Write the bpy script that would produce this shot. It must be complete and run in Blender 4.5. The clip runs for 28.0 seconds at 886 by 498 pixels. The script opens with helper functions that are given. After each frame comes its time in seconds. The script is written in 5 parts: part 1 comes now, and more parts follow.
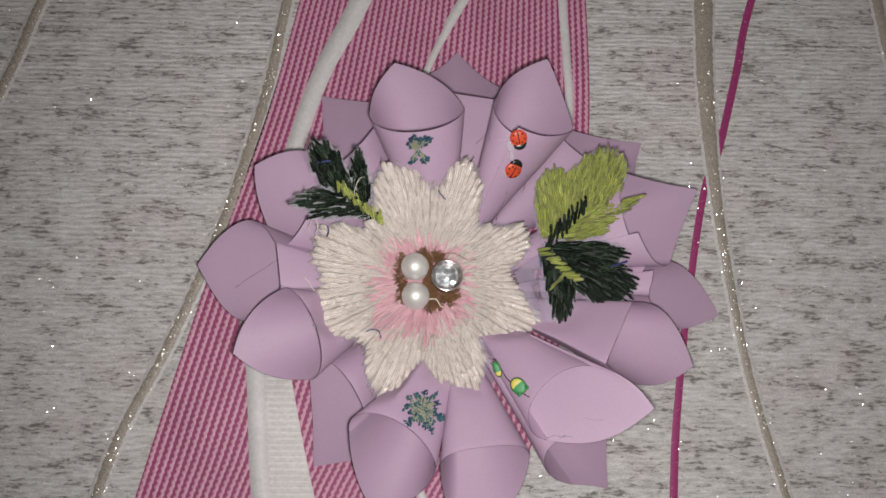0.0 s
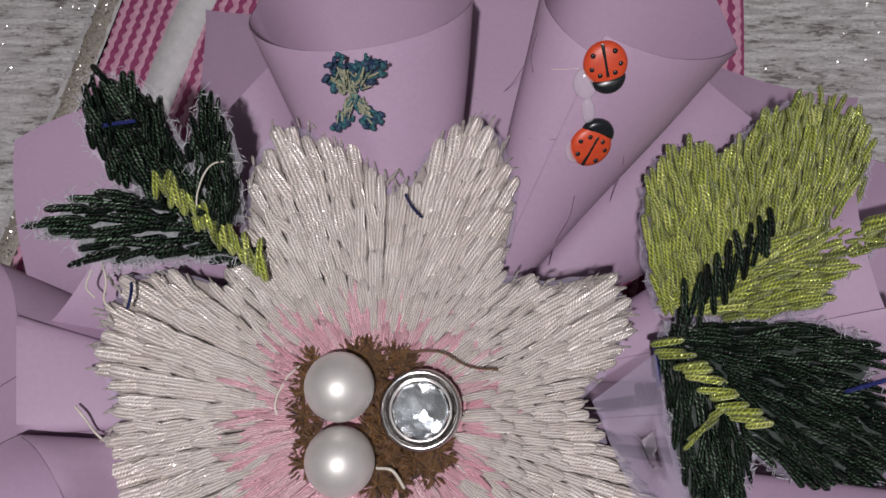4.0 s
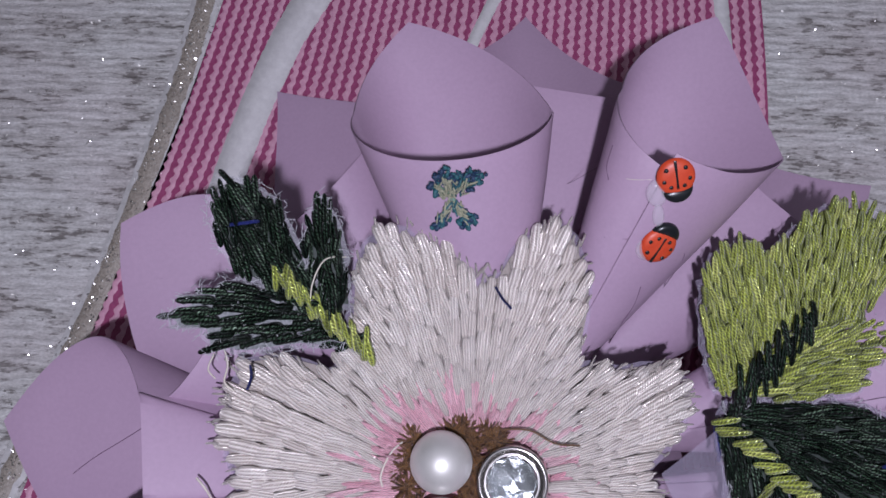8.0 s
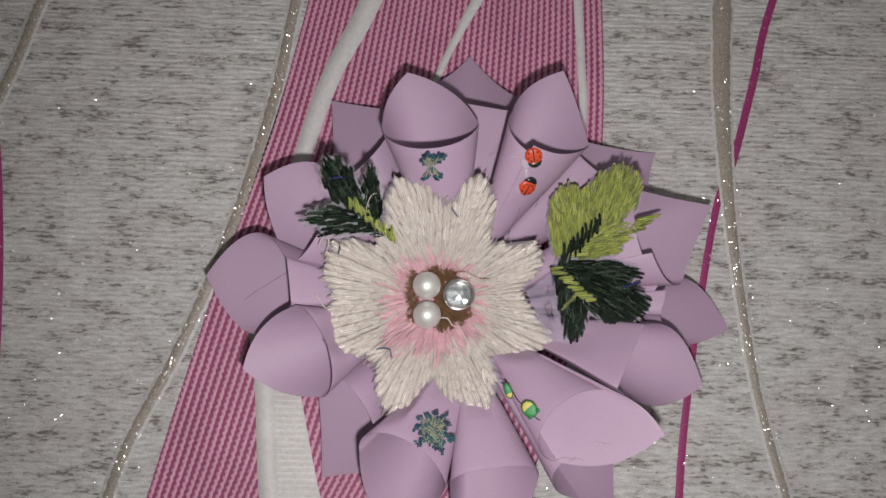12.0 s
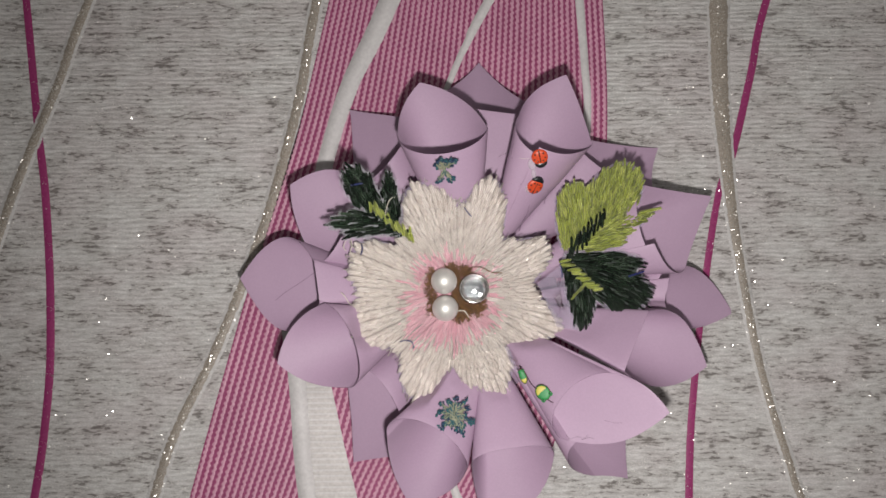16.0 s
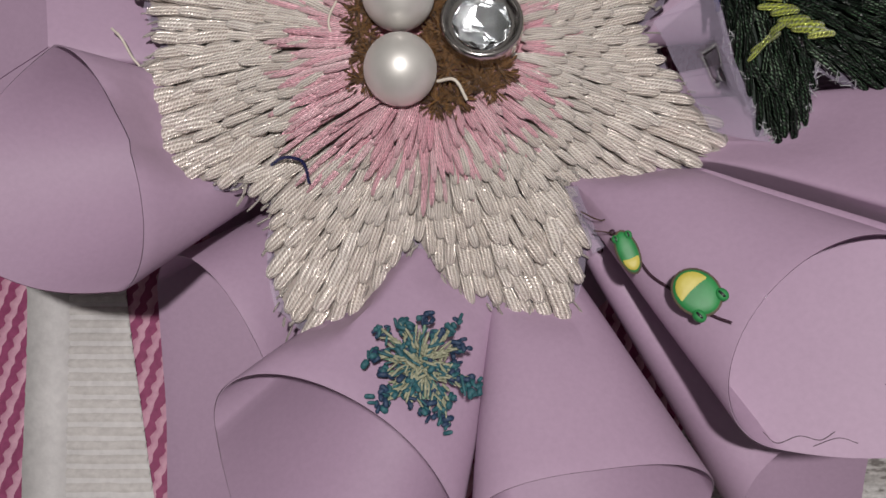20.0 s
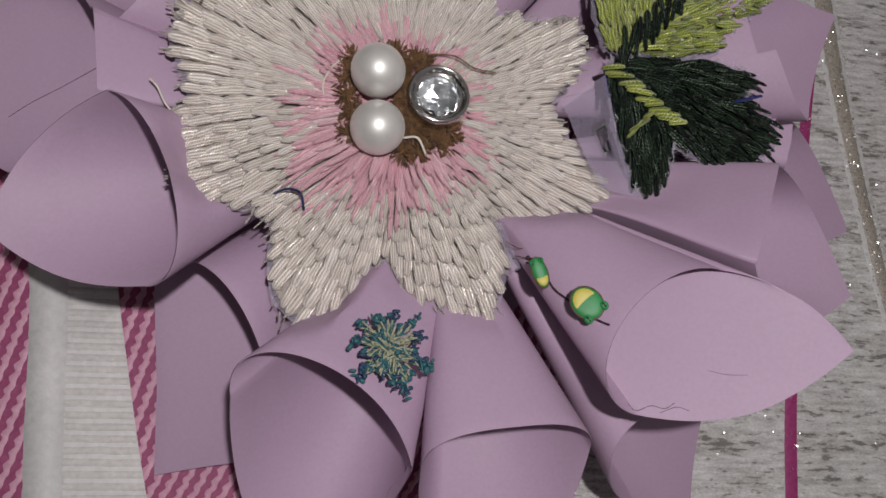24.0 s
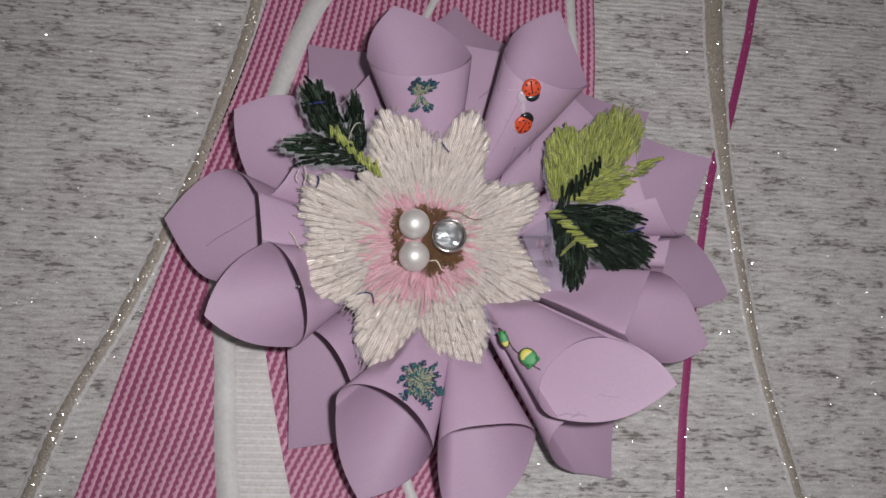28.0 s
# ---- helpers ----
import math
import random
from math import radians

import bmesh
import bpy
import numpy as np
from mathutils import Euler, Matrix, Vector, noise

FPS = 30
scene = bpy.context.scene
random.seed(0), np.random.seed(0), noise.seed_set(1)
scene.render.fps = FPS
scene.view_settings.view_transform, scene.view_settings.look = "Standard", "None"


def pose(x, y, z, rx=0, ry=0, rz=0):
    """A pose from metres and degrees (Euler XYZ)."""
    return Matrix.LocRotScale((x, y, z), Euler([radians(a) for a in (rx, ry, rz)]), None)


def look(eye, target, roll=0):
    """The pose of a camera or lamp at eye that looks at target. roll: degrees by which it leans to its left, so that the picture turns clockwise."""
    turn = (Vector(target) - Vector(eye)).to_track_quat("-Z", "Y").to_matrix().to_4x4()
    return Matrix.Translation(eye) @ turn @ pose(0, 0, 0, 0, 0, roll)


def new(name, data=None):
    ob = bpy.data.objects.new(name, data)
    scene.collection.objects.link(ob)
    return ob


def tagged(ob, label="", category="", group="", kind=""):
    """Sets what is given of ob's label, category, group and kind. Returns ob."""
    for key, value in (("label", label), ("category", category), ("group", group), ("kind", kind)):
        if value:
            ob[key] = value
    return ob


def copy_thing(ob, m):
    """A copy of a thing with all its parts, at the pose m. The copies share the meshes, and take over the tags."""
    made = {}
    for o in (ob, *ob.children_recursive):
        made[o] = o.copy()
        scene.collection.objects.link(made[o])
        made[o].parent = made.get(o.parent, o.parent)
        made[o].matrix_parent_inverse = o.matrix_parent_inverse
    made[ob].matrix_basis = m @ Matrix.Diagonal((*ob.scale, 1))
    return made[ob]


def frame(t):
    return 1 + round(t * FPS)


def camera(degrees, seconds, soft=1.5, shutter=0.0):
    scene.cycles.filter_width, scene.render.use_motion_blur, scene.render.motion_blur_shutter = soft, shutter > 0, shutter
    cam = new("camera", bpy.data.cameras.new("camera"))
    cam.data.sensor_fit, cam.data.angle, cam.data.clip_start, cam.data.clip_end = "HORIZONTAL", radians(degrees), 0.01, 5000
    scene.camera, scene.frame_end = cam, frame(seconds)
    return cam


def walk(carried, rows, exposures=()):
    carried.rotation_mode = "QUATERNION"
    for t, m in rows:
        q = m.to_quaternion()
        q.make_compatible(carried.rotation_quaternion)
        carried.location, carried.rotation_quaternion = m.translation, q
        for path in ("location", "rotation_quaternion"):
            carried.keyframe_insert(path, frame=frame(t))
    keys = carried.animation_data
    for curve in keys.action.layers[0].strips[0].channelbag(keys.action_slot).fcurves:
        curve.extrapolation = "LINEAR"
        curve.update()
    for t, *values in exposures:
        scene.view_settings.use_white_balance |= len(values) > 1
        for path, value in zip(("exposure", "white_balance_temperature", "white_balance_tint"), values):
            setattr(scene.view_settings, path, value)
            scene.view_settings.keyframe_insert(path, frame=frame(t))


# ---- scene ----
from mathutils.bvhtree import BVHTree

# Seconds, place in metres, turn in degrees (Euler XYZ) of the camera over the sheet.
cam = camera(58.0, 28.0, soft=1.6)
ROWS = [
    (0, -0.00233, -0.04171, 0.27095, 12.225, -1.873, 0.290),
    (0.5, -0.00199, -0.04174, 0.25626, 12.127, -2.112, 0.537),
    (1, 0.00122, -0.03293, 0.23293, 11.886, -1.918, 0.603),
    (1.5, 0.00250, -0.02818, 0.20665, 11.999, -1.328, 0.537),
    (2, -0.00324, -0.02949, 0.17533, 12.338, -0.791, 0.569),
    (2.5, 0.00258, -0.01893, 0.16222, 12.857, -0.783, 0.454),
    (3, 0.00672, -0.01332, 0.14822, 12.758, 0.543, 0.887),
    (3.5, 0.00540, -0.01006, 0.13784, 12.913, 0.575, 0.925),
    (4, 0.01308, -0.00096, 0.13161, 12.837, 2.378, 1.649),
    (4.5, 0.01359, 0.01168, 0.13061, 13.653, 0.714, 1.081),
    (6.5, 0.00990, 0.01874, 0.10482, 14.573, -0.418, 0.833),
    (7, 0.00956, 0.01756, 0.10576, 14.317, -0.149, 0.724),
    (7.5, 0.00465, 0.01106, 0.12035, 14.403, -0.355, 0.564),
    (8, -0.00326, 0.00544, 0.14603, 14.024, -0.075, 1.744),
    (8.5, -0.01288, 0.00075, 0.16275, 12.632, -0.591, 2.050),
    (9, -0.01327, -0.00784, 0.17458, 11.609, -0.595, 2.218),
    (9.5, -0.01686, -0.01256, 0.18501, 10.491, -0.939, 2.199),
    (10, -0.01824, -0.00951, 0.20170, 9.837, -1.054, 1.999),
    (10.5, -0.01904, -0.00714, 0.22294, 9.671, -1.318, 1.949),
    (11, -0.01743, -0.00655, 0.24350, 9.709, -1.564, 1.837),
    (11.5, -0.01507, -0.01592, 0.25682, 9.563, -1.972, 1.516),
    (12, -0.00747, -0.02341, 0.27173, 9.154, -2.317, 1.071),
    (12.5, -0.01279, -0.03397, 0.28300, 8.987, -2.594, 0.851),
    (14.5, -0.00935, -0.03283, 0.31014, 8.093, -1.087, -0.004),
    (15, -0.00651, -0.02750, 0.29691, 8.321, -0.913, -0.163),
    (15.5, -0.00427, -0.02644, 0.28858, 8.379, -0.614, -0.386),
    (16, -0.00520, -0.02410, 0.28987, 8.556, -0.292, -0.604),
    (16.5, -0.00185, -0.02186, 0.28040, 8.526, -0.030, -0.718),
    (17, -0.00001, -0.02380, 0.25814, 8.878, 0.286, -0.959),
    (17.5, 0.00246, -0.02833, 0.23497, 9.316, 0.697, -1.102),
    (18, -0.00058, -0.03570, 0.20770, 9.651, 0.849, -1.084),
    (18.5, -0.00284, -0.04233, 0.18304, 10.124, 0.959, -0.965),
    (19, -0.00674, -0.05122, 0.15600, 11.779, 0.532, -0.235),
    (19.5, -0.00446, -0.05096, 0.13836, 12.269, 0.418, 0.094),
    (20, 0.00004, -0.04572, 0.11800, 13.518, -1.250, 0.028),
    (20.5, 0.01045, -0.04375, 0.10314, 14.463, -2.488, -0.751),
    (21, 0.01634, -0.04471, 0.10206, 15.007, -4.690, -1.553),
    (21.5, 0.01218, -0.04758, 0.12198, 15.501, -5.571, -1.870),
    (23.5, -0.00598, -0.05856, 0.12403, 16.176, -9.462, -0.631),
    (24, -0.01301, -0.05227, 0.14637, 14.326, -10.386, 0.523),
    (24.5, -0.01626, -0.04665, 0.15645, 14.442, -10.343, 1.177),
    (25, -0.02028, -0.03666, 0.16596, 13.862, -11.034, 1.632),
    (25.5, -0.02335, -0.02702, 0.17727, 13.367, -11.336, 1.490),
    (26, -0.02786, -0.01960, 0.17926, 14.473, -9.975, 0.090),
    (26.5, -0.02492, -0.01593, 0.17847, 14.654, -8.813, -0.730),
    (27, -0.02652, -0.02948, 0.20315, 14.354, -7.850, -0.369),
    (27.5, -0.01846, -0.04292, 0.23091, 14.007, -6.774, 0.319),
    (28, -0.01729, -0.05325, 0.24290, 13.507, -6.331, 1.180),
]
EXPOSURES = [(0.0, -0.23, 6500, 10), (1.5, -0.33, 6500, 10), (3.0, -0.58, 6450, 11), (4.0, -0.54, 6200, 14), (4.5, -0.47, 5900, 15), (7.0, -0.19, 5700, 17), (8.0, -0.40, 5550, 21), (9.0, -0.34, 5900, 17), (10.0, -0.28, 6200, 12), (12.5, -0.31, 6420, 9), (15.0, -0.24, 6450, 9), (17.0, -0.12, 6600, 10), (18.5, -0.48, 6500, 10), (21.0, -0.56, 6500, 11), (24.0, -0.64, 6350, 11), (26.0, -0.42, 6300, 12), (27.0, -0.58, 6300, 12), (28.0, -0.40, 6300, 11)]
walk(cam, [(t, pose(x, y, z, rx, ry, rz)) for t, x, y, z, rx, ry, rz in ROWS], EXPOSURES)

# ---------------------------------------------------------------- light
world = bpy.data.worlds.new("room")
world.use_nodes = True
# A dim evening room: the ceiling is lighter than the walls, and one side is darker than the other.
wn, wl = world.node_tree.nodes, world.node_tree.links
where, parted = wn.new("ShaderNodeTexCoord"), wn.new("ShaderNodeSeparateXYZ")
wl.new(where.outputs["Generated"], parted.inputs[0])
side = wn.new("ShaderNodeMath")
side.operation = "MULTIPLY_ADD"
wl.new(parted.outputs["X"], side.inputs[0])
side.inputs[1].default_value = 0.5
wl.new(parted.outputs["Z"], side.inputs[2])
shade = wn.new("ShaderNodeValToRGB")
shade.color_ramp.elements[0].position, shade.color_ramp.elements[0].color = 0.25, (0.25, 0.235, 0.22, 1)
shade.color_ramp.elements[1].position, shade.color_ramp.elements[1].color = 1.0, (1.55, 1.49, 1.43, 1)
wl.new(side.outputs[0], shade.inputs["Fac"])
wl.new(shade.outputs["Color"], wn["Background"].inputs["Color"])
world.node_tree.nodes["Background"].inputs["Strength"].default_value = 0.17
scene.world = world

lamp_data = bpy.data.lights.new("phone_torch", "SPOT")
lamp_data.energy, lamp_data.spot_size, lamp_data.spot_blend = 2.35, radians(120), 0.95
lamp_data.shadow_soft_size, lamp_data.color = 0.0045, (1.0, 0.965, 0.94)
lamp = new("phone_torch", lamp_data)
lamp.matrix_world = look((0.001, -0.043, 0.250), (0.030, 0.008, 0.02))


# ---------------------------------------------------------------- materials
def material(name, rough=0.6, metal=0.0, color=(0.5, 0.5, 0.5)):
    m = bpy.data.materials.new(name)
    m.use_nodes = True
    b = m.node_tree.nodes["Principled BSDF"]
    b.inputs["Base Color"].default_value = (*color, 1)
    b.inputs["Roughness"].default_value, b.inputs["Metallic"].default_value = rough, metal
    return m, m.node_tree.nodes, m.node_tree.links, b


def node(nodes, kind, **values):
    n = nodes.new(kind)
    for key, value in values.items():
        n.inputs[key.replace("_", " ")].default_value = value
    return n


def ramp(nodes, links, source, stops):
    r = nodes.new("ShaderNodeValToRGB")
    while len(r.color_ramp.elements) < len(stops):
        r.color_ramp.elements.new(0.5)
    for e, (at, c) in zip(r.color_ramp.elements, stops):
        e.position, e.color = at, (*c, 1)
    links.new(source, r.inputs["Fac"])
    return r


def coords(nodes, links, scale, kind="Object"):
    c, m = nodes.new("ShaderNodeTexCoord"), nodes.new("ShaderNodeMapping")
    m.inputs["Scale"].default_value = scale
    links.new(c.outputs[kind], m.inputs["Vector"])
    return m.outputs["Vector"]


def noise_of(nodes, links, scale, size=1.0, detail=4.0, kind="Object", rough=0.55):
    n = node(nodes, "ShaderNodeTexNoise", Scale=size, Detail=detail, Roughness=rough)
    links.new(coords(nodes, links, scale, kind), n.inputs["Vector"])
    return n.outputs["Fac"]


def mixed(nodes, links, fac, a, b, how="MIX"):
    m = nodes.new("ShaderNodeMix")
    m.data_type, m.blend_type = "RGBA", how
    for socket, value in ((m.inputs[0], fac), (m.inputs[6], a), (m.inputs[7], b)):
        if isinstance(value, (int, float)):
            socket.default_value = value
        elif isinstance(value, tuple):
            socket.default_value = (*value, 1)
        else:
            links.new(value, socket)
    return m.outputs[2]


def bumped(nodes, links, b, height, strength, distance=0.0003):
    n = node(nodes, "ShaderNodeBump", Strength=strength, Distance=distance)
    links.new(height, n.inputs["Height"])
    links.new(n.outputs["Normal"], b.inputs["Normal"])


def sheet_material():
    """Warm white embossed sheet: fine cross ribs, cloudy beige and grey patches, and short dark flecks in rows."""
    m, ns, ls, b = material("slub_sheet", 0.6)
    streak = noise_of(ns, ls, (210, 900, 1), detail=5, rough=0.65)
    patch = noise_of(ns, ls, (70, 190, 1), detail=5, rough=0.6)
    wide = noise_of(ns, ls, (26, 40, 1), detail=3)
    fleck = noise_of(ns, ls, (300, 1050, 1), detail=4, rough=0.62)
    lines = node(ns, "ShaderNodeTexWave", Scale=165.0, Distortion=4.0, Detail=3.0, Detail_Scale=1.6)
    lines.bands_direction = "Y"
    ls.new(coords(ns, ls, (0.35, 1, 1)), lines.inputs["Vector"])
    base = ramp(ns, ls, streak, [(0.34, (0.46, 0.445, 0.44)), (0.47, (0.585, 0.57, 0.565)), (0.62, (0.69, 0.68, 0.675))]).outputs["Color"]
    tint = ramp(ns, ls, wide, [(0.35, (0.97, 0.93, 0.93)), (0.6, (1.0, 1.0, 0.985))]).outputs["Color"]
    cloud = ramp(ns, ls, patch, [(0.36, (0.84, 0.825, 0.815)), (0.58, (1.0, 1.0, 1.0))]).outputs["Color"]
    gather = ns.new("ShaderNodeMath")
    gather.operation = "MULTIPLY_ADD"
    ls.new(patch, gather.inputs[0])
    gather.inputs[1].default_value = 0.75
    ls.new(fleck, gather.inputs[2])
    dots = ramp(ns, ls, gather.outputs[0], [(0.725, (0.42, 0.40, 0.39)), (0.785, (0.86, 0.855, 0.85)), (0.84, (1.0, 1.0, 1.0))]).outputs["Color"]
    emboss = ramp(ns, ls, lines.outputs["Fac"], [(0.0, (0.89, 0.885, 0.88)), (0.4, (1.0, 1.0, 1.0))]).outputs["Color"]
    color = mixed(ns, ls, 1.0, mixed(ns, ls, 1.0, base, cloud, "MULTIPLY"), mixed(ns, ls, 1.0, dots, emboss, "MULTIPLY"), "MULTIPLY")
    color = mixed(ns, ls, 1.0, color, tint, "MULTIPLY")
    grain = ramp(ns, ls, noise_of(ns, ls, (1500, 2300, 1), detail=3), [(0.3, (0.80, 0.80, 0.80)), (0.65, (1.08, 1.08, 1.08))]).outputs["Color"]
    ls.new(mixed(ns, ls, 1.0, color, grain, "MULTIPLY"), b.inputs["Base Color"])
    relief = ns.new("ShaderNodeMath")
    relief.operation = "MULTIPLY_ADD"
    ls.new(lines.outputs["Fac"], relief.inputs[0])
    relief.inputs[1].default_value = 0.25
    ls.new(streak, relief.inputs[2])
    bumped(ns, ls, b, relief.outputs[0], 0.9, 0.0008)
    return m


def plain_weave(name, dark, light, rough=0.6, size=900, metal=0.0, bump=0.4):
    m, ns, ls, b = material(name, rough, metal)
    fine = noise_of(ns, ls, (size, size, size), detail=4)
    wide = noise_of(ns, ls, (60, 60, 60), detail=2)
    c = ramp(ns, ls, fine, [(0.3, dark), (0.7, light)]).outputs["Color"]
    c = mixed(ns, ls, 1.0, c, ramp(ns, ls, wide, [(0.3, (0.86, 0.86, 0.86)), (0.7, (1, 1, 1))]).outputs["Color"], "MULTIPLY")
    ls.new(c, b.inputs["Base Color"])
    bumped(ns, ls, b, fine, bump, 0.0002)
    return m


def paper_material():
    """Matt lilac craft paper, a little mottled, with faint dark scuffs."""
    m, ns, ls, b = material("lilac_paper", 0.55)
    wide = noise_of(ns, ls, (28, 28, 28), detail=3)
    fine = noise_of(ns, ls, (1600, 1600, 1600), detail=3)
    scuff = noise_of(ns, ls, (55, 160, 90), detail=6, rough=0.75)
    c = ramp(ns, ls, wide, [(0.3, (0.40, 0.275, 0.385)), (0.7, (0.445, 0.31, 0.425))]).outputs["Color"]
    c = mixed(ns, ls, 1.0, c, ramp(ns, ls, fine, [(0.25, (0.93, 0.93, 0.93)), (0.7, (1, 1, 1))]).outputs["Color"], "MULTIPLY")
    c = mixed(ns, ls, 1.0, c, ramp(ns, ls, scuff, [(0.22, (0.66, 0.62, 0.66)), (0.31, (1, 1, 1))]).outputs["Color"], "MULTIPLY")
    ls.new(c, b.inputs["Base Color"])
    b.inputs["Specular IOR Level"].default_value = 0.35
    bumped(ns, ls, b, fine, 0.12, 0.0001)
    return m


def thread_material(name, colors, rough=0.38, strands=5.0, sheen=0.3, silk=0.0, relief=0.0002, grain=0.6, gloss=0.95, shade_stops=None):
    """Silky embroidery thread: strands run along each stitch, the shade changes from stitch to stitch."""
    m, ns, ls, b = material(name, rough)
    geo, info = ns.new("ShaderNodeNewGeometry"), ns.new("ShaderNodeObjectInfo")
    add = ns.new("ShaderNodeMath")
    add.operation = "ADD"
    ls.new(geo.outputs["Random Per Island"], add.inputs[0])
    ls.new(info.outputs["Random"], add.inputs[1])
    frac = ns.new("ShaderNodeMath")
    frac.operation = "FRACT"
    ls.new(add.outputs[0], frac.inputs[0])
    c = ramp(ns, ls, frac.outputs[0], [(i / (len(colors) - 1), k) for i, k in enumerate(colors)]).outputs["Color"]
    # Plied floss: strands run along the stitch, and each is broken into slanting grains by its twist.
    strand = node(ns, "ShaderNodeTexWave", Scale=strands * 0.14, Distortion=1.2, Detail=2.0, Detail_Scale=2.0)
    strand.bands_direction = "Y"
    shift = ns.new("ShaderNodeCombineXYZ")
    ls.new(frac.outputs[0], shift.inputs[0])
    ls.new(frac.outputs[0], shift.inputs[1])

    def moved(scale):
        add_v = ns.new("ShaderNodeVectorMath")
        add_v.operation = "MULTIPLY_ADD"
        ls.new(shift.outputs[0], add_v.inputs[0])
        add_v.inputs[1].default_value = (17.0, 9.0, 0.0)
        ls.new(coords(ns, ls, scale, "UV"), add_v.inputs[2])
        return add_v.outputs[0]

    ls.new(moved((0.5, 4.0, 1.0)), strand.inputs["Vector"])
    ply = node(ns, "ShaderNodeTexWave", Scale=strands * 0.2, Distortion=3.0 if gloss > 0.9 else 6.5, Detail=2.5)
    ply.bands_direction = "DIAGONAL"
    ls.new(moved((13.0, 5.0, 1.0)), ply.inputs["Vector"])
    both = ns.new("ShaderNodeMath")
    both.operation = "MULTIPLY_ADD"
    ls.new(ply.outputs["Fac"], both.inputs[0])
    both.inputs[1].default_value = grain
    fine = ns.new("ShaderNodeMath")
    fine.operation = "MULTIPLY"
    ls.new(strand.outputs["Fac"], fine.inputs[0])
    fine.inputs[1].default_value = 1 - grain
    ls.new(fine.outputs[0], both.inputs[2])
    # Groove shade and silky glints are painted into the colour along the grain.
    shade = ramp(ns, ls, both.outputs[0], shade_stops or [(0.12, (0.50, 0.465, 0.44)), (0.45, (0.92, 0.91, 0.90)), (0.8, (1.18, 1.18, 1.18))]).outputs["Color"]
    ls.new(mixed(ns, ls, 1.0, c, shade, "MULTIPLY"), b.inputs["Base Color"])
    b.inputs["Sheen Weight"].default_value = sheen
    b.inputs["Specular IOR Level"].default_value = gloss
    # Silk lustre: the gloss is drawn out across the strands.
    tangent = ns.new("ShaderNodeTangent")
    tangent.direction_type = "UV_MAP"
    ls.new(tangent.outputs[0], b.inputs["Tangent"])
    b.inputs["Metallic"].default_value, b.inputs["Anisotropic"].default_value = silk, 0.65
    bumped(ns, ls, b, both.outputs[0], 0.9, relief)
    return m


def gauze_material(name="sheer_organza", color=(0.42, 0.36, 0.48), thin=0.3, thick=0.6):
    """Sheer white organza: mostly open, with a fine shiny weave."""
    m, ns, ls, b = material(name, 0.5, 0.0, color)
    weave = node(ns, "ShaderNodeTexWave", Scale=2600.0, Distortion=4.0)
    ls.new(coords(ns, ls, (1, 1, 1)), weave.inputs["Vector"])
    r = ramp(ns, ls, weave.outputs["Fac"], [(0.2, (thin, thin, thin)), (0.9, (thick, thick, thick))])
    ls.new(r.outputs["Color"], b.inputs["Alpha"])
    b.inputs["Sheen Weight"].default_value = 0.4
    return m


SHEET = sheet_material()
MAGENTA = plain_weave("magenta_print", (0.24, 0.034, 0.11), (0.33, 0.058, 0.16))
PINK_RIB = plain_weave("pale_pink_rib", (0.54, 0.25, 0.36), (0.66, 0.365, 0.465))
LINE = plain_weave("deep_magenta_line", (0.25, 0.018, 0.11), (0.33, 0.034, 0.155))
WHITE_PRINT = plain_weave("white_print", (0.60, 0.575, 0.575), (0.70, 0.675, 0.67))
CREAM_RIB = plain_weave("cream_rib", (0.56, 0.525, 0.51), (0.70, 0.665, 0.645))
MARGIN = plain_weave("pale_margin", (0.46, 0.445, 0.435), (0.62, 0.60, 0.59), size=700)
TAUPE = plain_weave("taupe_glitter_strip", (0.23, 0.195, 0.16), (0.44, 0.39, 0.335), rough=0.45, size=2500, bump=0.8)
FLAKE = material("silver_glitter", 0.3, 1.0, (0.92, 0.89, 0.84))[0]
PAPER = paper_material()
IVORY = thread_material("ivory_floss", [(0.73, 0.645, 0.585), (0.85, 0.775, 0.715), (0.78, 0.70, 0.64), (0.88, 0.81, 0.755)], rough=0.25, silk=0.34, relief=0.00017, grain=0.40)
ROSE = thread_material("rose_floss", [(0.78, 0.37, 0.455), (0.83, 0.49, 0.555), (0.80, 0.42, 0.50), (0.85, 0.575, 0.62)], rough=0.32, silk=0.28, relief=0.00015, grain=0.4)
BROWN = thread_material("brown_floss", [(0.10, 0.032, 0.008), (0.46, 0.22, 0.055), (0.22, 0.09, 0.02)], rough=0.32, sheen=0.1, grain=0.1)
# Both greens carry stronger painted gloss: near-black grooves, grains brightened above the base colour.
OLIVE = thread_material("yellow_green_floss", [(0.17, 0.20, 0.022), (0.43, 0.49, 0.07), (0.29, 0.34, 0.04), (0.56, 0.60, 0.14)], rough=0.28, strands=2.6, silk=0.35, relief=0.0003, grain=0.45, shade_stops=[(0.2, (0.3, 0.3, 0.26)), (0.5, (0.95, 0.95, 0.9)), (0.8, (1.5, 1.5, 1.45))])
FOREST = thread_material("dark_green_floss", [(0.004, 0.009, 0.006), (0.024, 0.046, 0.026), (0.005, 0.011, 0.007), (0.085, 0.125, 0.085)], rough=0.26, strands=2.6, sheen=0.0, silk=0.25, relief=0.00045, grain=0.45, gloss=0.6, shade_stops=[(0.35, (0.06, 0.06, 0.06)), (0.6, (0.45, 0.45, 0.45)), (0.85, (2.9, 2.9, 2.8))])
BLUE = thread_material("blue_thread", [(0.014, 0.022, 0.17), (0.03, 0.045, 0.28)], sheen=0.0)
